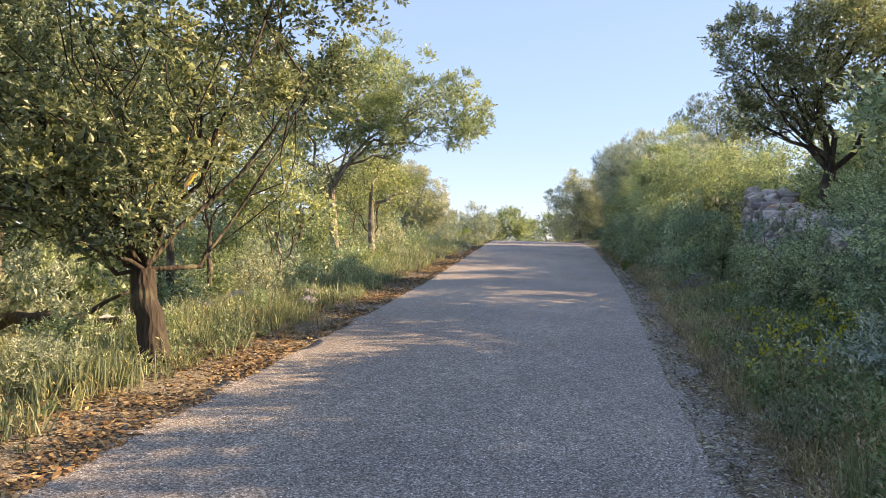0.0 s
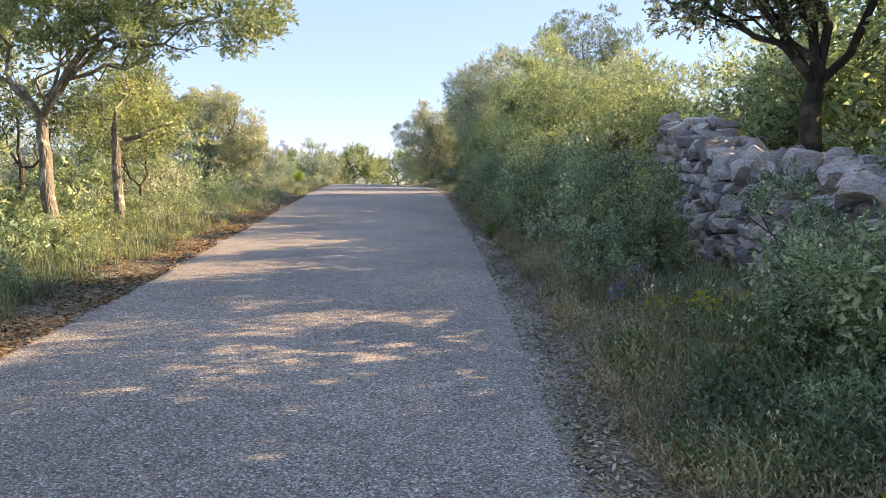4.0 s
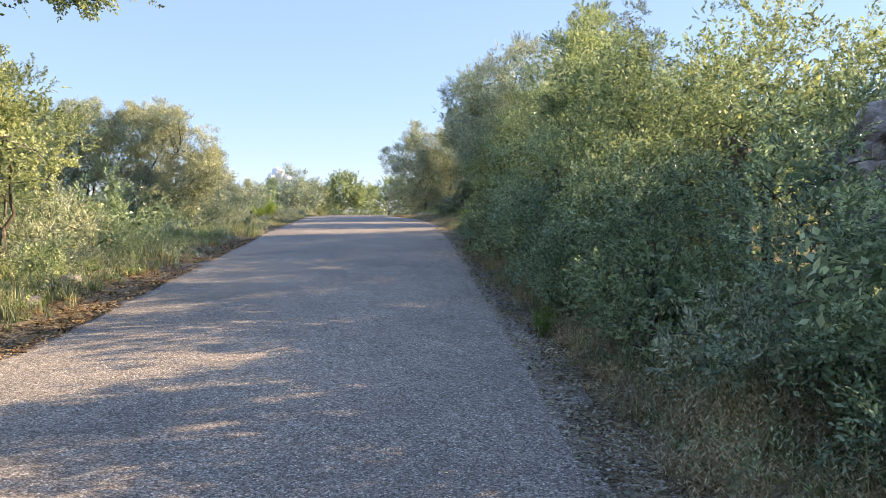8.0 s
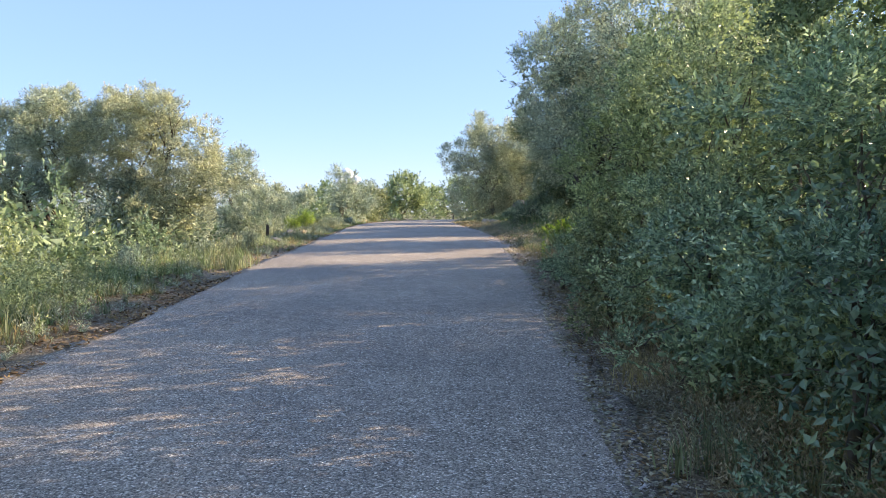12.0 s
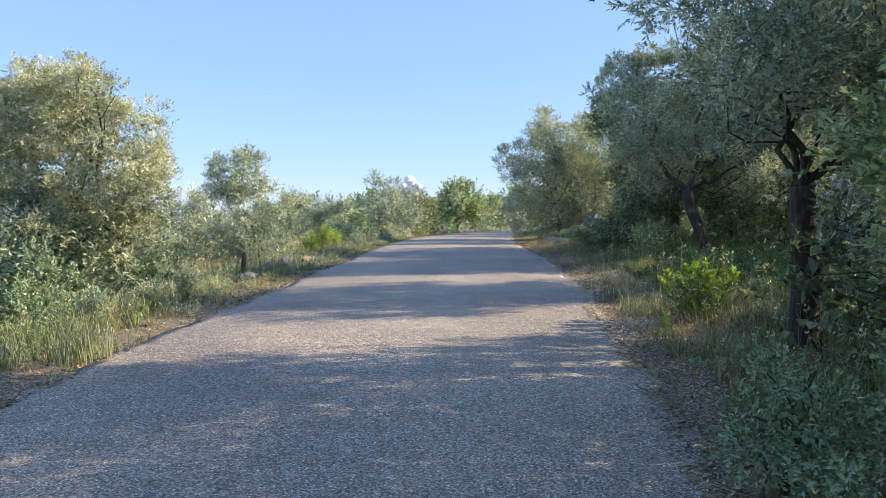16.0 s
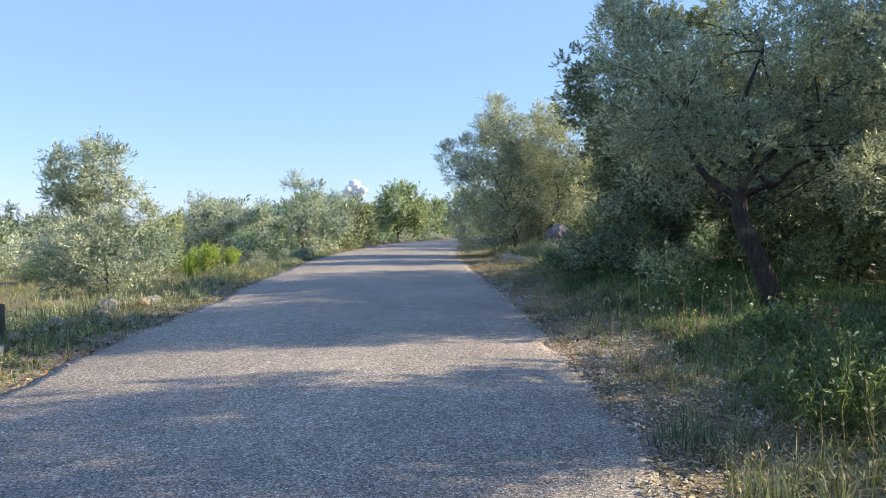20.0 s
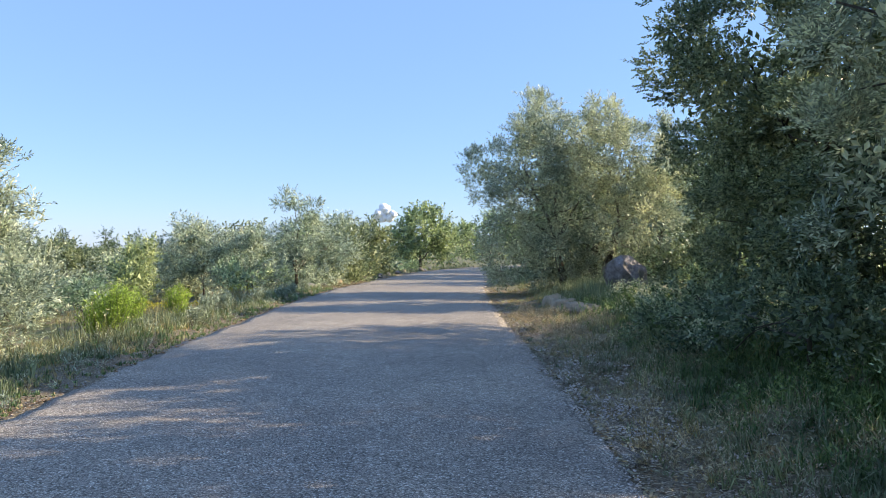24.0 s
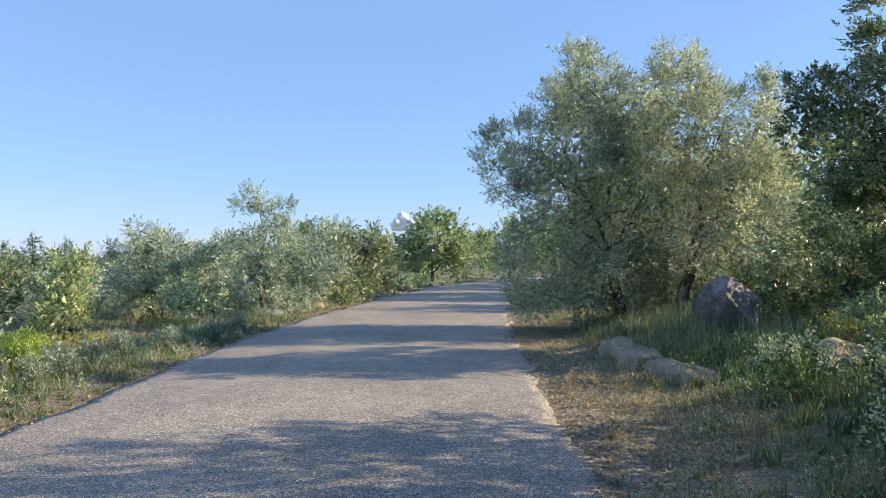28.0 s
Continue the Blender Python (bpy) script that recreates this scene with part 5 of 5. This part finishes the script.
def litter(name, label, n, y0, y1, near, far, side, seed, size, kind="litter"):
    x, y, d = along(n, y0, y1, near, far, side, seed, 1.4, 0.8)
    r = np.random.RandomState(seed)
    z = np.maximum(land(x, y), np.where(d < 0.04, rise(y) + 0.004, -9)) + r.uniform(0.004, 0.02, len(x))
    a = unit(np.stack([r.normal(0, 1, len(x)), r.normal(0, 1, len(x)), r.normal(0, 0.22, len(x))], -1))
    flat = np.cross(a, (0, 0, 1.0)) + r.normal(0, 0.25, (len(x), 3))
    flat = unit(flat)
    L, W = (size * r.uniform(0.6, 1.4, len(x)))[:, None], (size * 0.5 * r.uniform(0.6, 1.3, len(x)))[:, None]
    p = np.stack([x, y, z], -1)
    v = np.stack([p - a * L / 2, p + flat * W / 2, p + a * L / 2, p - flat * W / 2], 1).reshape(-1, 3)
    tagged(new(name, quick_mesh(name, v, np.arange(len(v)).reshape(-1, 4), LEAF[kind])), label, "leaf litter", kind="stuff")


litter("leaf_litter", "fallen brown oak leaves along the sunny road edge", 38000, -3, 30, -0.12, 1.2, -1, 81, 0.055)
litter("leaf_litter", "thick carpet of orange-brown leaves under the oaks", 14000, 3, 21, 0.0, 1.7, -1, 85, 0.055)
litter("leaf_litter", "sparse fallen leaves along the road edge", 9000, 30, 62, -0.05, 1.2, -1, 82, 0.05)
litter("leaf_litter", "fallen leaves and twigs along the shaded road edge", 9000, -3, 33, -0.12, 0.6, 1, 83, 0.042)
litter("leaf_litter", "pale dry leaves strewn over the shaded verge", 20000, -3, 34, -0.2, 0.6, 1, 86, 0.042, "tan")
litter("leaf_litter", "few fallen leaves on the gravelly road edge", 9000, 33, 58, 0.0, 1.9, 1, 84, 0.042)
litter("leaf_litter", "pale dry leaves and stalks on the grassy bank", 22000, 33, 58, 0.0, 2.2, 1, 87, 0.045, "tan")


def gravel(name, label, n, y0, y1, near, far, side, seed, s0, s1):
    x, y, d = along(n, y0, y1, near, far, side, seed, 1.0, 0.7)
    r = np.random.RandomState(seed)
    s = r.uniform(s0, s1, len(x)) * r.uniform(0.6, 1.0, len(x))
    z = np.where(d < 0.03, rise(y) + 0.003, land(x, y)) + s * 0.2
    octa = np.array([(1, 0, 0), (0, 1, 0), (-1, 0, 0), (0, -1, 0), (0, 0, 0.7), (0, 0, -0.7)], float)
    v = np.stack([x, y, z], -1)[:, None] + octa[None] * s[:, None, None] * 0.5 * r.uniform(0.6, 1.3, (len(x), 6, 1)) + r.normal(0, 0.1, (len(x), 6, 3)) * s[:, None, None]
    f = np.array([(0, 1, 4), (1, 2, 4), (2, 3, 4), (3, 0, 4), (1, 0, 5), (2, 1, 5), (3, 2, 5), (0, 3, 5)])
    F = (np.arange(len(x))[:, None, None] * 6 + f[None]).reshape(-1, 3)
    tagged(new(name, quick_mesh(name, v.reshape(-1, 3), F, LIMESTONE)), label, "gravel", kind="stuff")


gravel("loose_gravel", "loose pale chippings along the road edge", 16000, -2, 60, -0.35, 0.45, 1, 91, 0.01, 0.03)
gravel("loose_gravel", "loose pale chippings along the road edge", 2600, -2, 60, -0.1, 0.4, -1, 92, 0.012, 0.03)
gravel("loose_gravel", "pale gravel patch beside the grassy bank", 17000, 31.5, 46, -0.05, 1.2, 1, 93, 0.01, 0.034)

gravel("loose_gravel", "fine pale chippings scattered on the shaded road edge", 13000, 1, 34, -0.7, 0.2, 1, 94, 0.008, 0.018)

# ---- small stones of the verge ----
r = np.random.RandomState(44)
PEBBLES = [rough_rock("verge_stone", (0.34, 0.26, 0.2), 60 + k, (LIMESTONE_DARK, TAN_STONE)[k % 2], 2) for k in range(5)]
for y in np.concatenate([np.linspace(36.8, 41.5, 13), np.linspace(58, 80, 18), (20.8, 21.8, 22.4, 9.2, 10.4, 11.1)]):
    x = float(road_left(y)) - (r.uniform(0.9, 1.4) if y < 45 else r.uniform(0.5, 0.9))
    ob = stand("verge_stone", PEBBLES[r.randint(5)], x, float(y) + r.uniform(-0.15, 0.15), 0.04, "pale limestone lump in the grassy verge", "rock", r.uniform(0, 360), "verge stones")
    s = r.uniform(0.6, 1.5)
    ob.scale = (s, s, s)

post = root("marker_post", -4.95, 38.0, float(land(-4.95, 38.0)) - 0.1, "short weathered wooden post in the verge", "post")
part("post", quick_mesh("post", *tube([(0, 0, 0), (0.01, 0, 0.25), (0.02, 0.01, 0.55), (0.02, 0.01, 0.56)], (0.045, 0.043, 0.04, 0.005), 8), BARK, True), post)


# ---- herbs and flowers ----
def herb(name, x, y, height, spread, stems, label, leaf_kind, head=None, leaf=0.055, category="plant", seed=0, wide=0.16, bloom=9):
    r = np.random.RandomState(seed + int(y * 31))
    z = float(land(x, y))
    thing = root(name, x, y, z, label, category)
    st, lv, hd = [], [], []
    for _ in range(stems):
        a, lean = r.uniform(0, 6.28), r.uniform(0.05, 1) ** 0.6 * spread
        h = height * r.uniform(0.7, 1.08) * (1 - 0.25 * lean / max(spread, 0.01))
        foot = np.array((math.cos(a), math.sin(a), 0)) * lean * 0.25
        tip = np.array((math.cos(a) * lean, math.sin(a) * lean, h))
        line = crooked(foot, tip, r, 5, 0.05)
        st.append(tube(line, np.linspace(0.005, 0.002, 5), 4))
        m = int(30 * h / 0.5)
        t = r.uniform(0.2, 1.0, m)
        p = np.stack([np.interp(t, np.linspace(0, 1, 5), line[:, k]) for k in range(3)], -1)
        al = unit(r.normal(0, 1, (m, 3)) + (0, 0, 0.7))
        lv.append(leaves_at(p, al, leaf, leaf * wide * 1.6, r))
        if head:
            q = line[-1] + r.normal(0, 0.022 * (bloom / 9) ** 0.8, (bloom, 3))
            hd.append(leaves_at(q, unit(r.normal(0, 1, (bloom, 3)) + (0, 0, 0.5)), 0.032, 0.026, r))
    tagged(part("stalk", quick_mesh("stalk", *joined(st), LEAF["grass"]), thing), kind="stuff")
    part("foliage", quick_mesh("foliage", *joined(lv), LEAF[leaf_kind]), thing)
    if head:
        tagged(part("bloom", quick_mesh("bloom", *joined(hd), LEAF[head]), thing), kind="stuff")
    return thing


def spurge(x, y, height, spread, stems, seed):
    """Upright stems with whorls of narrow leaves, each topped by a bright rosette."""
    r = np.random.RandomState(seed)
    thing = root("spurge_plant", x, y, float(land(x, y)), "bushy green spurge with bright yellow-green tops", "plant")
    st, lv = [], []
    for _ in range(stems):
        a, lean = r.uniform(0, 6.28), spread * r.uniform(0, 1) ** 0.55
        h = height * r.uniform(0.72, 1.05) * (1 - 0.3 * (lean / spread) ** 2)
        out = np.array((math.cos(a), math.sin(a), 0))
        line = crooked(out * lean * 0.3, out * lean + (0, 0, h), r, 6, 0.04)
        st.append(tube(line, np.linspace(0.006, 0.003, 6), 5))
        for m, t0, t1, size, pile in ((46, 0.3, 0.88, 0.075, lv), (34, 0.86, 1.0, 0.062, None)):
            t = r.uniform(t0, t1, m)
            p = np.stack([np.interp(t, np.linspace(0, 1, 6), line[:, k]) for k in range(3)], -1)
            b = np.arange(m) * 2.4 + r.uniform(0, 0.5, m)
            al = unit(np.stack([np.cos(b), np.sin(b), r.uniform(0.25, 0.9, m) + (0.5 if pile is None else 0.0)], -1))
            mesh = leaves_at(p, al, size, size * (0.42 if pile is None else 0.26), r, np.broadcast_to((0, 0, 1.0), al.shape))
            if pile is None:
                part("top", quick_mesh("top", *mesh, LEAF["broom"]), thing, "bright yellow-green rosette")
            else:
                pile.append(mesh)
    tagged(part("stalk", quick_mesh("stalk", *joined(st), LEAF["lush"]), thing), kind="stuff")
    part("foliage", quick_mesh("foliage", *joined(lv), LEAF["lush"]), thing)


spurge(2.45, 32.7, 0.68, 0.5, 30, 5)
for x, y, h in ((2.6, 34.7, 0.62), (3.0, 35.2, 0.55), (3.3, 36.9, 0.4)):
    herb("green_herb", x, y, h, 0.5, 44, "feathery dark green herb on the shady bank", "lush", None, 0.07, seed=2)
for x, y, h in ((2.55, 7.6, 0.5), (2.9, 8.3, 0.45), (2.3, 8.8, 0.4), (2.95, 12.4, 0.35), (2.5, 12.9, 0.3)):
    herb("yellow_flowers", x, y, h, 0.35, 18, "wild plant with clusters of yellow flowers", "grass", "yellow", 0.05, "flower", seed=3)
for x, y, h in ((2.55, 13.4, 0.45), (2.35, 12.9, 0.4)):
    herb("purple_flowers", x, y, h, 0.25, 7, "wild plant with small violet flowers", "grass", "purple", 0.06, "flower", seed=13)
for x, y, h in ((1.78, 6.25, 0.46), (2.05, 6.7, 0.5), (2.5, 7.1, 0.5), (2.9, 6.9, 0.6)):
    herb("yellow_flowers", x, y, h, 0.4, 11, "leafy wild plant with clusters of yellow flowers", "young", "yellow", 0.06, "flower", seed=15, wide=0.3, bloom=12)
herb("flowering_herb", 2.4, 17.1, 0.42, 0.35, 20, "low herb with small white flowers", "young", "pale", 0.05, "flower", seed=19, wide=0.3, bloom=10)
herb("green_herb", 1.95, 31.9, 0.42, 0.05, 3, "single leafy stalk with a dry brown tip", "broom", None, 0.05, seed=23, wide=0.3)
herb("green_herb", 1.72, 19.1, 0.35, 0.16, 18, "bright green sprig at the road edge", "fresh", None, 0.06, seed=4)
for x, y, h in ((-7.3, 49.6, 0.85), (-6.6, 50.2, 0.7), (-5.9, 46.6, 0.75), (-6.4, 47.0, 0.7)):
    herb("green_broom", x, y, h * 1.1, 0.34, 60, "bright yellow-green broom bush by the road", "broom", None, 0.085, "shrub", seed=5, wide=0.1)
for x, y, h in ((-5.0, 47.6, 0.42), (-5.2, 48.5, 0.45), (-5.5, 52.0, 0.4), (-4.4, 33.6, 0.5), (-4.3, 34.4, 0.5), (-4.7, 32.8, 0.45), (-5.6, 49.5, 0.5), (-5.9, 50.6, 0.5), (-5.4, 53.4, 0.4), (-5.6, 54.8, 0.4), (-6.3, 52.0, 0.5), (-5.7, 56.5, 0.4)):
    herb("silver_herb", x, y, h, 0.22, 30, "silvery pale green herb on the verge", "olive", None, 0.06, seed=6)
for x, y in ((-7.7, 52.4), (-6.9, 54.6), (-9.9, 57.0), (-10.7, 57.6), (-9.3, 56.3), (-10.3, 56.2), (3.7, 50.6), (-8.9, 31.0), (-10.6, 35.4), (-9.9, 35.0)):
    herb("yellow_bloom", x, y, 0.5, 0.5, 30, "dry yellow-flowered bush in rough grass", "straw", "yellow", 0.05, "shrub", seed=7)
for x, y in ((3.3, 36.3),):
    herb("orange_flowers", x, y, 0.5, 0.15, 10, "small orange flowers by the olive trunk", "grass", "litter", 0.05, "flower", seed=8)

for x, y in ((2.5, 43.2), (2.9, 44.6), (2.2, 45.6), (3.3, 46.2), (2.7, 46.9), (2.4, 48.0)):
    herb("flowering_herb", x, y, 0.55, 0.5, 26, "dark herb dotted with small white flowers", "lush", "pale", 0.05, "flower", seed=9, wide=0.3, bloom=22)

# ---- rubble and a fallen log among the left trees ----
r = np.random.RandomState(12)
RUBBLE = [rough_rock("rubble_stone", (0.5, 0.4, 0.32), 80 + k, (LIMESTONE, LIMESTONE_DARK)[k % 2], 2) for k in range(4)]
for y in np.linspace(8.6, 14.5, 15):
    ob = stand("rubble_stone", RUBBLE[r.randint(4)], -6.0 - 0.08 * (y - 9) + r.normal(0, 0.25), float(y), 0.06, "pale field stone of a tumbled wall", "rock", r.uniform(0, 360), "tumbled wall")
    s = r.uniform(0.6, 1.3)
    ob.scale = (s, s, s)
log = root("fallen_log", -6.3, 8.2, float(land(-6.3, 8.2)), "weathered fallen branch among the scrub", "log")
part("stem", quick_mesh("stem", *tube(crooked((-1.0, 0.3, 0.15), (1.1, -0.2, 0.35), r, 8, 0.05), np.linspace(0.1, 0.05, 8), 8), BARK, True), log)
part("branch", quick_mesh("branch", *tube(crooked((0.2, 0.0, 0.25), (0.9, 0.6, 0.7), r, 6, 0.08), np.linspace(0.05, 0.015, 6), 6), BARK, True), log)

# ---- distance: pines and a small cloud ----
def pine(x, y, h, seed):
    r = np.random.RandomState(seed)
    z = float(land(x, y)) - 0.2
    thing = root("distant_pine", x, y, z, "dark pine on the far skyline", "tree", "distant pines")
    part("trunk", quick_mesh("trunk", *tube([(0, 0, 0), (0, 0, h * 0.6), (0, 0, h * 0.97)], (0.22, 0.14, 0.03), 6), BARK_DARK, True), thing)
    blobs = [(r.normal(0, 0.12), r.normal(0, 0.12), h * t, w * h, w * h, h * 0.09) for t, w in ((0.45, 0.2), (0.6, 0.2), (0.74, 0.16), (0.86, 0.11), (0.95, 0.06))]
    part("crown", quick_mesh("crown", *foliage(blobs, 0.4, 0.12, 1.2, seed, 0.3), LEAF["pine"]), thing)


for i, (x, y, h) in enumerate(((-80, 150, 7.6), (-87, 152, 6.4), (-74, 150, 6.3), (-66, 149, 6.8), (-62, 152, 6.4), (-33, 140, 6.8), (-40, 146, 6.0))):
    pine(x, y, h, 300 + i)

m, n, l, p = material("cloud_white")
p.inputs["Base Color"].default_value = (0.9, 0.9, 0.92, 1)
p.inputs["Roughness"].default_value = 1.0
bm = bmesh.new()
r = np.random.RandomState(9)
for k in range(17):
    t = (k - 8) / 8
    bmesh.ops.create_icosphere(bm, subdivisions=3, radius=float(r.uniform(6, 10) * (1.25 - 0.6 * abs(t))), matrix=Matrix.Translation((float(22 * t), float(r.uniform(-5, 5)), float(r.uniform(-22, 12) * (1 - 0.6 * abs(t))))))
for v in bm.verts:
    v.co += v.co.normalized() * 3.0 * noise.fractal(v.co * 0.12, 0.8, 2.0, 4)
me = bpy.data.meshes.new("cloud")
bm.to_mesh(me)
bm.free()
me.materials.append(m)
ob = tagged(new("cloud", me), "small white cumulus cloud above the horizon", "cloud", kind="structure")
ob.location = (-262, 1520, 66)
